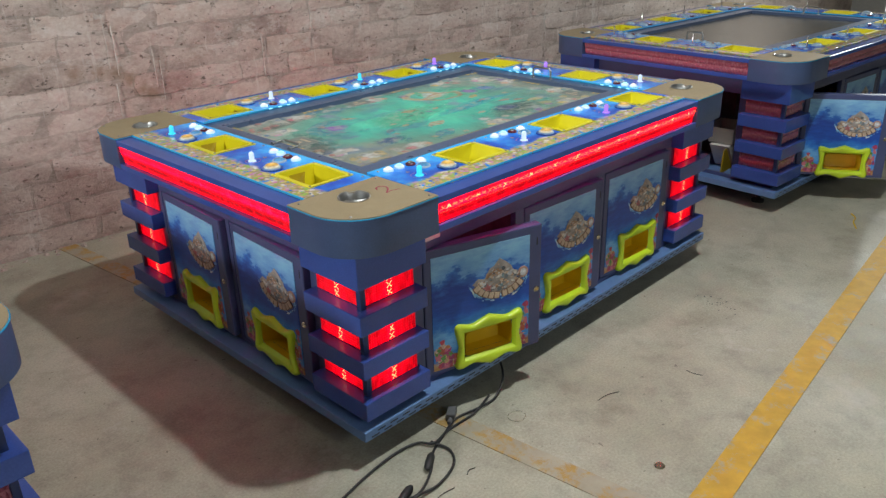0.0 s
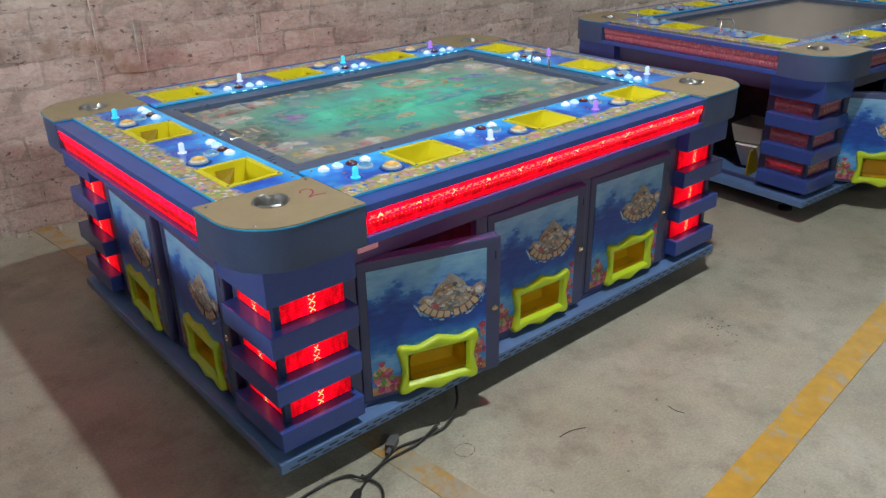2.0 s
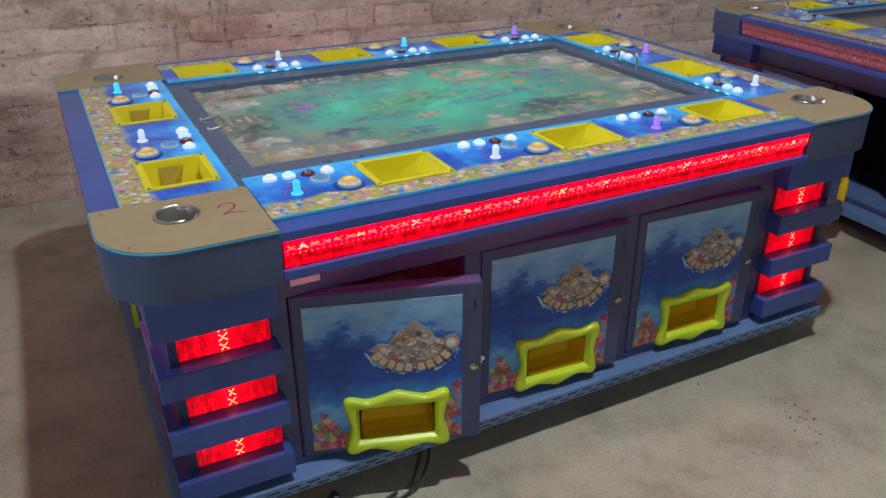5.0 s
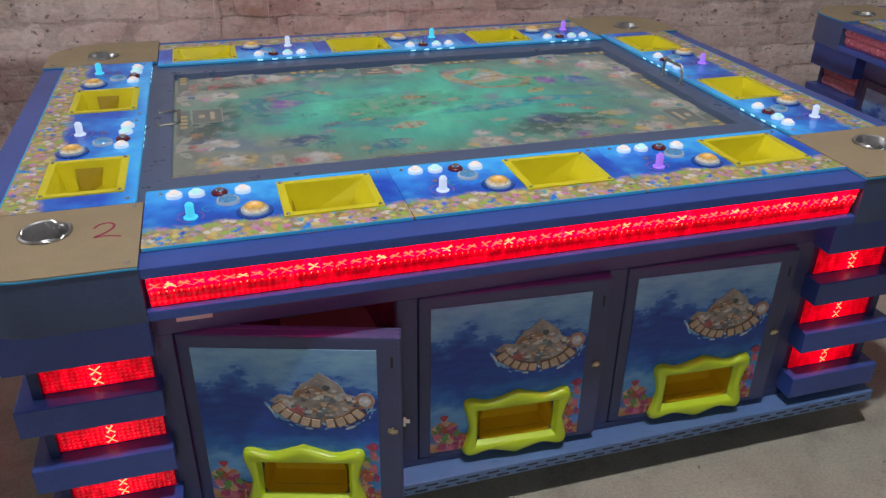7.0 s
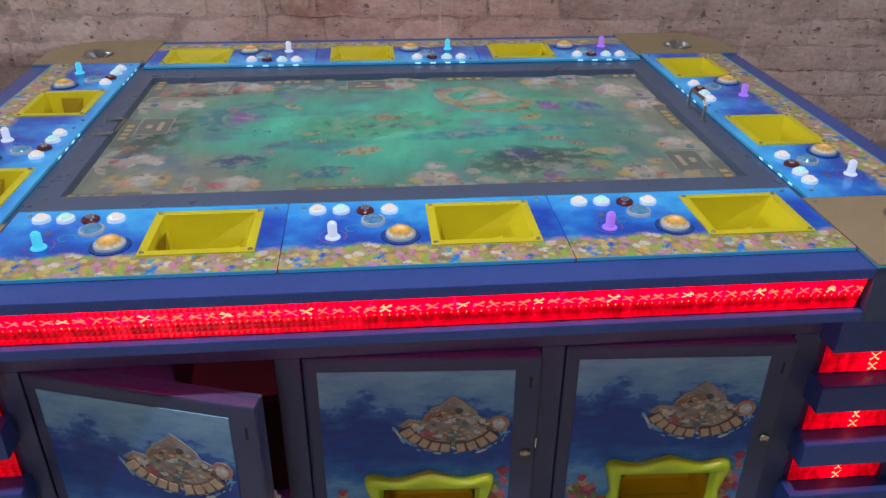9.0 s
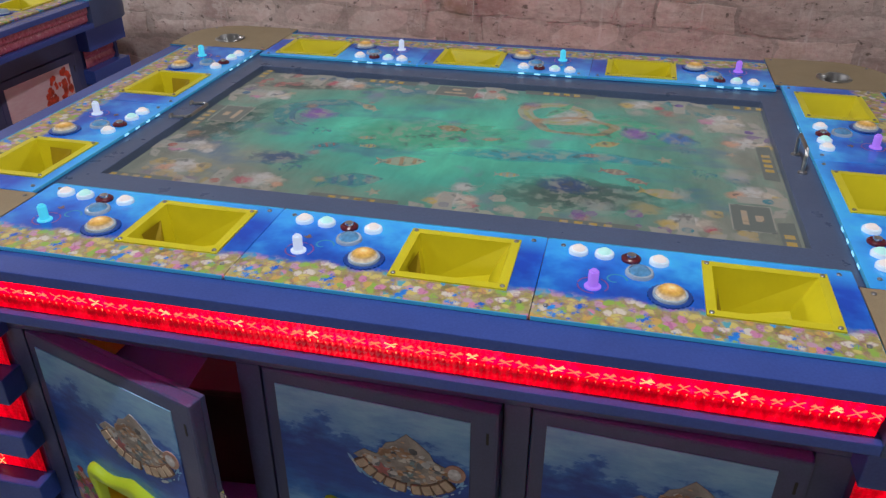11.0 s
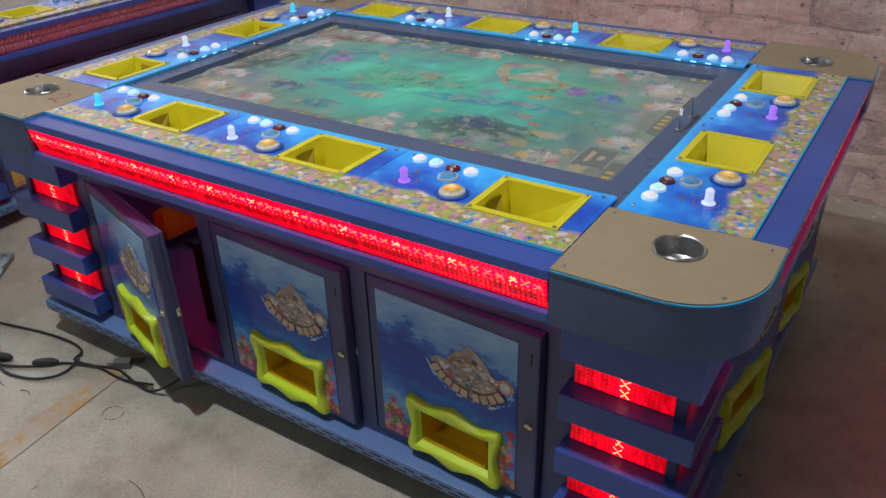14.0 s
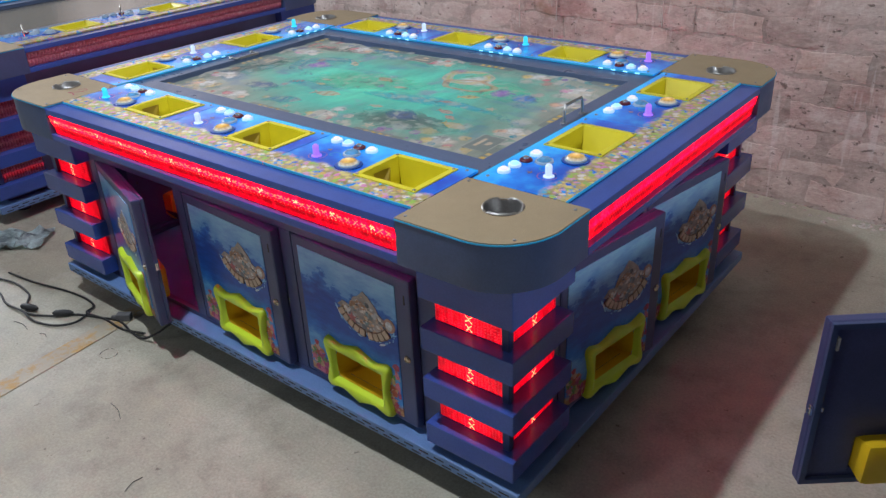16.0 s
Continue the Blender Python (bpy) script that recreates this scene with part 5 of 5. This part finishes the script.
    for x, y, r in ((0.47, -0.02, 0.022), (0.24, -0.335, 0.026), (-0.13, -0.335, 0.020), (0.62, 0.05, 0.016), (-0.48, -0.30, 0.020), (-0.55, 0.23, 0.018)):
        put("starfish_picture", "star", star_mesh, FISHES[0], x, y, 31 * r * 1000, r)
    put("squid_picture", ("creature", 6), creature(6), SOFT["white"], 0.05, -0.27, 30, 0.024)
    put("squid_arms", "tentacles", tentacles, FISHES[4], 0.05, -0.27, 20, 0.032)
    # pale guns, red and gold coats and corner corals round the rim
    for q, (x, y) in enumerate(((-0.40, -0.335), (0.50, -0.335), (-0.61, 0.20), (0.64, -0.17), (-0.02, 0.335), (0.03, -0.34), (0.60, 0.27), (-0.60, -0.31), (-0.44, 0.345), (0.40, 0.345), (-0.63, -0.20), (0.65, 0.12))):
        for k, (ink, dx, dy, sc) in enumerate((("white", 0, 0, 0.036), ("cream", 0.04, 0.008, 0.026), (("red", "gold", "pink", "peach")[q % 4], -0.025, -0.008, 0.022), ("white", 0.015, 0.024, 0.020), (("peach", "red", "white", "gold")[q % 4], 0.055, -0.012, 0.016))):
            put("rim_picture", ("creature", (q + k) % 16), creature((q + k) % 16), SOFT[ink], x + dx, y + dy, 40 * q + 70 * k, sc)

    def rocks(bm):
        for k in range(14):
            x, y, s = rnd.uniform(-0.09, 0.09), rnd.uniform(-0.045, 0.045), rnd.uniform(0.008, 0.022)
            flat(bm, [(x + s * rnd.uniform(0.6, 1.2) * math.cos(q * 1.05), y + s * math.sin(q * 1.05)) for q in range(6)], 0.00002 * k)
    for j, (x, y, a) in enumerate(((-0.58, -0.33, 0), (0.56, 0.34, 0), (-0.6, 0.33, 40), (0.6, -0.32, 90), (0.1, -0.35, 10), (-0.25, 0.36, 0), (0.38, -0.36, 15))):
        tagged(part("reef_picture", shape("rocks", rocks), CREATURE, scr, pose(x, y, z + 0.005, 0, 0, a)), kind="stuff")
    # cannons and score boxes of the ten places

    def cannon(bm):
        prism(bm, [(-0.022, 0), (0.022, 0), (0.012, 0.03), (0.011, 0.075), (-0.011, 0.075), (-0.012, 0.03)], 0, 0.0003)
        for s in (-1, 1):
            prism(bm, [(s * 0.02, 0.004), (s * 0.05, 0.012), (s * 0.055, 0.03), (s * 0.03, 0.024)][::s], 0, 0.0003)

    def score(bm):
        prism(bm, [(-0.075, 0), (0.075, 0), (0.07, 0.024), (-0.07, 0.024)], 0, 0.0003)
    spots = [(-0.48, -0.405, 0), (0.03, -0.405, 0), (0.51, -0.405, 0), (0.51, 0.405, 180), (0.0, 0.405, 180), (-0.51, 0.405, 180), (0.715, -0.2, 90), (0.715, 0.2, 90), (-0.715, -0.2, 270), (-0.715, 0.2, 270)]
    for i, (x, y, a) in enumerate(spots):
        mm = pose(x, y, z + 0.0055, 0, 0, a) @ Matrix.Diagonal((1.35, 1.35, 1, 1))
        part("cannon_picture", shape("cannon", cannon), FISHES[4], scr, mm)
        part("muzzle_picture", shape("muzzle", lambda bm: prism(bm, [(0.009 * math.cos(q * 0.7854), 0.03 + 0.009 * math.sin(q * 0.7854)) for q in range(8)], 0.0004, 0.0007)), FISHES[(6, 2, 5, 3)[i % 4]], scr, mm)
        part("score_box", shape("score", score), BOXP, scr, mm @ pose(-0.14, 0.002, 0))
        for q in range(4):
            part("score_digit", shape("digit", lambda bm: prism(bm, [(-0.006, 0.005), (0.006, 0.005), (0.006, 0.019), (-0.006, 0.019)], 0.0004, 0.0006)), FISHES[7], scr, mm @ pose(-0.174 + 0.021 * q, 0.002, 0))

    def bonus(bm):
        prism(bm, [(-0.055, -0.038), (0.055, -0.038), (0.055, 0.038), (-0.055, 0.038)], 0, 0.0003)

    def bonus_rim(bm):
        frame_box(bm, (-0.058, 0.058, -0.041, 0.041), (-0.0555, 0.0555, -0.0385, 0.0385), 0, 0.0005)

    def bonus_bar(bm):
        prism(bm, [(-0.030, 0.008), (0.032, 0.008), (0.032, 0.020), (-0.030, 0.020)], 0.0004, 0.0006)
        prism(bm, [(-0.012, -0.022), (0.014, -0.022), (0.014, -0.006), (-0.012, -0.006)], 0.0004, 0.0006)
    for x, y, a in ((0.635, -0.285, 90), (-0.635, 0.03, -90), (-0.10, 0.345, 180)):
        mm = pose(x, y, z + 0.006, 0, 0, a)
        part("bonus_box", shape("bonus", bonus), BOXP, scr, mm)
        part("bonus_rim", shape("bonus_rim", bonus_rim), FISHES[4], scr, mm)
        part("bonus_bar", shape("bonus_bar", bonus_bar), FISHES[0], scr, mm)



main = game_table("navy blue ten-seat fish game table with red lights on", pose(0, 0, 0), True,
                  {"front": (17, 3.5, 3), "right": (9, 9), "back": (2, 2, 2), "left": (3, 3)})
game_table("unlit blue fish game table with doors hanging open", pose(2.93, -0.09, 0, 0, 0, -3.5), False,
           {"front": (57, 2, 2), "right": (2, 2), "back": (2, 2, 2), "left": (2, 47)})
game_table("unlit blue fish game table with pale pink door pictures", pose(-2.69, 0.42, -0.03, 0, 0, 90), False,
           {"front": (2, 2, 2), "right": (2, 2), "back": (2, 2, 2), "left": (2, 2)}, True)

# handwritten figure on the tan corner plate of the lit table
TWO = [(0, 0.030, 0), (0.006, 0.040, 0), (0.018, 0.042, 0), (0.024, 0.032, 0), (0.018, 0.018, 0), (0.002, 0.004, 0), (0.016, 0.006, 0), (0.034, 0.000, 0)]
two = part("written_figure", shape("two", lambda bm: tube(bm, smooth_path(TWO, 5), 0.0016, 6)), REDINK, main, pose(-0.858, -0.694, T + 0.0004) @ Matrix.Diagonal((1.5, 1.5, 0.25, 1)), "red handwritten 2 on the corner plate")
part("sticker", shape("sticker", lambda bm: box(bm, -0.035, 0.035, -0.0012, 0, -0.008, 0.008), 0.0005), LABELW, main, pose(-0.70, -0.7125, 0.650), "small white sticker")


# ---------- loose things ----------
def loose(name, me, material, m, label, category):
    return tagged(part(name, me, material, None, m, label), category=category)


cord = thing("power_cable", "black power cables coiled on the concrete floor", "cable", pose(0, 0, 0))
C1 = [(-0.38, -0.66, 0.085), (-0.41, -0.745, 0.080), (-0.45, -0.795, 0.045), (-0.52, -0.818, 0.009), (-0.60, -0.815, 0.007), (-0.70, -0.80, 0.007), (-0.80, -0.835, 0.007), (-0.88, -0.87, 0.008), (-0.95, -0.93, 0.008), (-1.05, -0.975, 0.007), (-1.13, -0.94, 0.007), (-1.2, -0.90, 0.007), (-1.34, -0.89, 0.007), (-1.5, -0.93, 0.007)]
C2 = [(-0.53, -0.80, 0.016), (-0.64, -0.825, 0.008), (-0.76, -0.825, 0.008), (-0.85, -0.845, 0.014), (-0.88, -0.80, 0.008), (-0.96, -0.785, 0.007), (-1.10, -0.80, 0.007), (-1.28, -0.84, 0.007), (-1.45, -0.86, 0.007)]
C3 = [(-0.85, -0.83, 0.012), (-0.835, -0.90, 0.007), (-0.88, -0.96, 0.007), (-0.98, -0.99, 0.007), (-1.07, -0.985, 0.014), (-1.2, -0.99, 0.007), (-1.33, -0.965, 0.007), (-1.52, -1.0, 0.007)]
for c in (C1, C2, C3):
    part("cord", shape(("cord", len(c), c[0]), lambda bm: tube(bm, smooth_path(c), 0.0043, 8), smooth=True), BLACK, cord)


def make_plug(bm):
    box(bm, -0.032, 0.022, -0.015, 0.015, 0, 0.028)
    tube(bm, [(-0.03, 0, 0.012), (-0.055, 0, 0.010)], 0.008, 10)


part("plug", shape("plug", make_plug, 0.004), GREYPLUG, cord, pose(-0.695, -0.775, 0.002, 0, 0, 35), "grey moulded plug")
for x, y, a in ((-0.925, -0.90, 35), (-1.08, -0.955, 20)):
    part("inline_connector", shape("inline", lambda bm: lathe(bm, [(0.006, -0.04), (0.012, -0.03), (0.014, 0), (0.013, 0.025), (0.006, 0.04)], 12), smooth=True), BLACK, cord, pose(x, y, 0.014, 90, 0, a + 90))

loose("wire_ring", shape("wire_ring", lambda bm: tube(bm, [(0.032 * math.cos(k * 0.3), 0.029 * math.sin(k * 0.3), 0.002) for k in range(21)], 0.0007, 6)), BRASS, pose(-0.545, -0.938, 0), "thin wire ring lying on the floor", "wire ring")
for k, (x, y, a, L) in enumerate(((-0.235, -1.10, -13, 0.05), (-1.0, -1.03, 3, 0.05), (0.1, -1.25, 100, 0.03), (-0.86, -1.015, 10, 0.02))):
    loose("wire_scrap", shape(("scrap", k), lambda bm: tube(bm, smooth_path([(-L, 0, 0.002), (0, 0.006, 0.003), (L, -0.003, 0.002)], 4), 0.0011, 6)), BLACK, pose(x, y, 0, 0, 0, a), "short black wire offcut on the floor", "wire")
loose("bottle_cap", shape("flatcap", lambda bm: lathe(bm, [(0.016, 0), (0.017, 0.003), (0.012, 0.007), (0.001, 0.007)], 14), smooth=True), BRASS, pose(-0.448, -1.427, 0), "flattened dull metal cap on the floor", "cap")


def make_bag(bm):
    n = 9
    v = [[bm.verts.new((0.14 * (i / (n - 1) - 0.5) * 2, 0.09 * (j / (n - 1) - 0.5) * 2, 0.022 + 0.034 * noise.noise(Vector((i * 0.9, j * 1.0, 2)))) ) for j in range(n)] for i in range(n)]
    for i in range(n - 1):
        for j in range(n - 1):
            bm.faces.new((v[i][j], v[i + 1][j], v[i + 1][j + 1], v[i][j + 1]))
    bmesh.ops.solidify(bm, geom=bm.faces[:], thickness=0.004)


BAGMAT = paint("bag_film", (0.46, 0.58, 0.70), 0.14, var=0.75, scale=14)
loose("plastic_bag", shape("bag", make_bag, smooth=True), BAGMAT, pose(-1.72, -0.69, 0.0, 0, 0, 38), "crumpled blue and white plastic packet on the floor", "plastic bag")
pen = thing("marker_pen", "red and yellow marker pen lying on the table corner", "marker pen", pose(-1.99, -0.45, T - 0.022, 0, 0, 75))
part("barrel", shape("barrel", lambda bm: tube(bm, [(0, -0.05, 0), (0, 0.05, 0)], 0.008, 10)), YELLOW, pen)
part("cap", shape("pencap", lambda bm: tube(bm, [(0, 0.05, 0), (0, 0.09, 0)], 0.009, 10)), REDP, pen, None, "red cap")
loose("yellow_strap", shape("strap", lambda bm: tube(bm, smooth_path([(-0.11, 0, 0.004), (-0.03, 0.012, 0.01), (0.05, 0.0, 0.004), (0.11, 0.02, 0.004)], 5), 0.003, 6)), AMBERBIN, pose(2.02, -1.16, 0, 0, 0, 20), "short yellow plastic strap on the floor", "strap")
carton = thing("cardboard_box", "carton inside the open cabinet, its brown darkened for the shade", "box", pose(-0.40, -0.47, 0.132, 0, 0, 6))
part("carton_body", shape("carton", lambda bm: box(bm, -0.11, 0.11, -0.10, 0.10, 0, 0.27), 0.003), SHADEDBOARD, carton)
part("carton_flap", shape("flap", lambda bm: box(bm, -0.11, 0.11, -0.002, 0.002, 0, 0.07), 0.001), SHADEDBOARD, carton, pose(0, -0.105, 0.268, 40))
hopper = thing("ticket_hopper", "pale sheet metal hopper standing inside the unlit table", "hopper", pose(2.10, -0.36, 0.132, 0, 0, 4))


def make_hopper_tray(bm):
    """Open tray, wider at its top."""
    lo = [(-0.085, -0.065), (0.10, -0.065), (0.10, 0.075), (-0.085, 0.075)]
    hi = [(-0.115, -0.080), (0.118, -0.080), (0.118, 0.09), (-0.115, 0.09)]
    a, b = [bm.verts.new((x, y, 0.158)) for x, y in lo], [bm.verts.new((x, y, 0.255)) for x, y in hi]
    bm.faces.new(a[::-1])
    for i in range(4):
        bm.faces.new((a[i], a[(i + 1) % 4], b[(i + 1) % 4], b[i]))
    bmesh.ops.solidify(bm, geom=bm.faces[:], thickness=0.003)


part("tray", shape("hopper_tray", make_hopper_tray), OFFWHITE, hopper, None, "open pale metal tray")
part("chute", shape("hopper_chute", lambda bm: prism(bm, [(-0.115, 0.150), (0.0, 0.004), (0.035, 0.004), (0.035, 0.125), (-0.10, 0.156)], -0.060, 0.055, axis="y"), 0.002), OFFWHITE, hopper, None, "folded pale metal chute")
part("side_plate", shape("hopper_side", lambda bm: prism(bm, [(-0.17, 0.0), (-0.004, 0.0), (-0.116, 0.142), (-0.150, 0.135)], -0.050, -0.044, axis="y"), 0.001), MOUTHP, hopper, None, "olive yellow plastic side plate")
part("post", shape("hopper_post", lambda bm: box(bm, 0.062, 0.096, -0.055, -0.030, 0.0, 0.158), 0.001), BLACK, hopper)


def crumbs(seed, count, place, lo, hi):
    rnd = random.Random(seed)

    def make(bm):
        for k in range(count):
            x, y = place(rnd)
            s = rnd.uniform(lo, hi)
            n = rnd.choice((4, 5, 6))
            ph = rnd.uniform(0, 6.28)
            ring = [bm.verts.new((x + s * rnd.uniform(0.6, 1.3) * math.cos(ph + 6.283 * q / n), y + s * rnd.uniform(0.5, 1.1) * math.sin(ph + 6.283 * q / n), 0.0005)) for q in range(n)]
            top = bm.verts.new((x + rnd.uniform(-0.3, 0.3) * s, y, s * rnd.uniform(0.25, 0.9)))
            bm.faces.new(ring[::-1])
            for q in range(n):
                bm.faces.new((ring[q], ring[(q + 1) % n], top))
    return make


def near_wall(rnd):
    x = rnd.uniform(-2.6, 3.0)
    return x, 1.665 - 0.0875 * x - abs(rnd.gauss(0, 0.035))


tagged(part("mortar_rubble", shape("rubble", crumbs(41, 190, near_wall, 0.005, 0.022)), WALLMAT, None, None, "pale mortar crumbs along the foot of the wall"), category="rubble", kind="stuff")
tagged(part("floor_dirt", shape("dirt", crumbs(42, 26, lambda r: (0.67 + r.gauss(0, 0.022), -1.06 + r.gauss(0, 0.06)), 0.002, 0.005)), GREYPLUG, None, None, "small dark dirt crumbs scattered on the concrete"), category="dirt", kind="stuff")

# ---------- bricks of the long wall ----------
BL, BH, GAP = 0.315, 0.116, 0.008


def brick_mesh(seed):
    rnd = random.Random(seed)

    def make(bm):
        nx, nz = 5, 2
        L, H = BL - GAP, BH - GAP
        grid = []
        for i in range(nx + 1):
            col = []
            for j in range(nz + 1):
                rim = i in (0, nx) or j in (0, nz)
                x = -L / 2 + L * i / nx + rnd.uniform(-0.011, 0.011)
                z = -H / 2 + H * j / nz + rnd.uniform(-0.009, 0.009)
                col.append(bm.verts.new((x, (0.0005 if rim else -0.0075) + rnd.uniform(-0.003, 0.003), z)))
            grid.append(col)
        for i in range(nx):
            for j in range(nz):
                bm.faces.new((grid[i][j], grid[i + 1][j], grid[i + 1][j + 1], grid[i][j + 1]))
        ring = [grid[i][0] for i in range(nx + 1)] + [grid[nx][j] for j in range(1, nz + 1)] + [grid[i][nz] for i in range(nx - 1, -1, -1)] + [grid[0][j] for j in range(nz - 1, 0, -1)]
        back = [bm.verts.new((v.co.x * 1.02, 0.012, v.co.z * 1.04)) for v in ring]
        for k in range(len(ring)):
            bm.faces.new((ring[k], back[k], back[(k + 1) % len(ring)], ring[(k + 1) % len(ring)]))
    return make


LIMEWASH = paint("lime_wash", (0.62, 0.57, 0.53), 0.9, var=0.1, scale=30, grain=90, bumpy=0.2)


def lime_drip(x, top, low, w):
    """A run of lime down the wall, thinning to its end."""
    def make(bm):
        rnd = random.Random(round(1000 * (x + top)))
        n = 9
        rows = []
        for k in range(n + 1):
            t = k / n
            hw, off = 0.55 * w * (1 - 0.65 * t) * rnd.uniform(0.3, 1.2) / 2, rnd.uniform(-0.0015, 0.0015)
            z = top + (low - top) * t
            rows.append([bm.verts.new(c) for c in ((x + off - hw, -0.0135, z), (x + off, -0.0185, z), (x + off + hw, -0.0135, z))])
        for a, b in zip(rows, rows[1:]):
            for q in (0, 1):
                bm.faces.new((a[q], a[q + 1], b[q + 1], b[q]))
    part("lime_drip", shape(("drip", x, top), make, smooth=True), LIMEWASH, wall_north)


for run in ((-0.585, 1.15, 0.88, 0.007), (-0.547, 1.09, 0.84, 0.010), (-0.569, 0.80, 0.62, 0.009), (-0.356, 0.95, 0.75, 0.006), (-0.325, 0.89, 0.68, 0.008), (0.286, 0.96, 0.72, 0.007), (-0.340, 0.64, 0.48, 0.006), (0.62, 1.10, 0.93, 0.006)):
    lime_drip(*run)

far = bmesh.new()
rnd = random.Random(77)
BRICKS = [shape(("brick", k), brick_mesh(k), smooth=True) for k in range(12)]
for row in range(13):
    for col in range(-12, 15):
        x, z = (col + 0.5 * (row % 2)) * BL + rnd.uniform(-0.03, 0.03), (row + 0.5) * BH + 0.012
        m = pose(x, rnd.uniform(-0.005, 0.002), z, 0, rnd.uniform(-1.0, 1.0), 0)
        if -2.6 < x < 3.3:
            part("brick", BRICKS[rnd.randrange(12)], BRICKMAT, wall_north, m)
        else:
            far.from_mesh(BRICKS[rnd.randrange(12)])
            far.verts.ensure_lookup_table()
            bmesh.ops.transform(far, matrix=m, verts=far.verts[-len(BRICKS[0].vertices):])
far_mesh = bpy.data.meshes.new("brickwork")
far.to_mesh(far_mesh)
far.free()
tagged(part("brickwork", far_mesh, BRICKMAT, wall_north, None, "whitewashed brickwork further along"), kind="stuff")
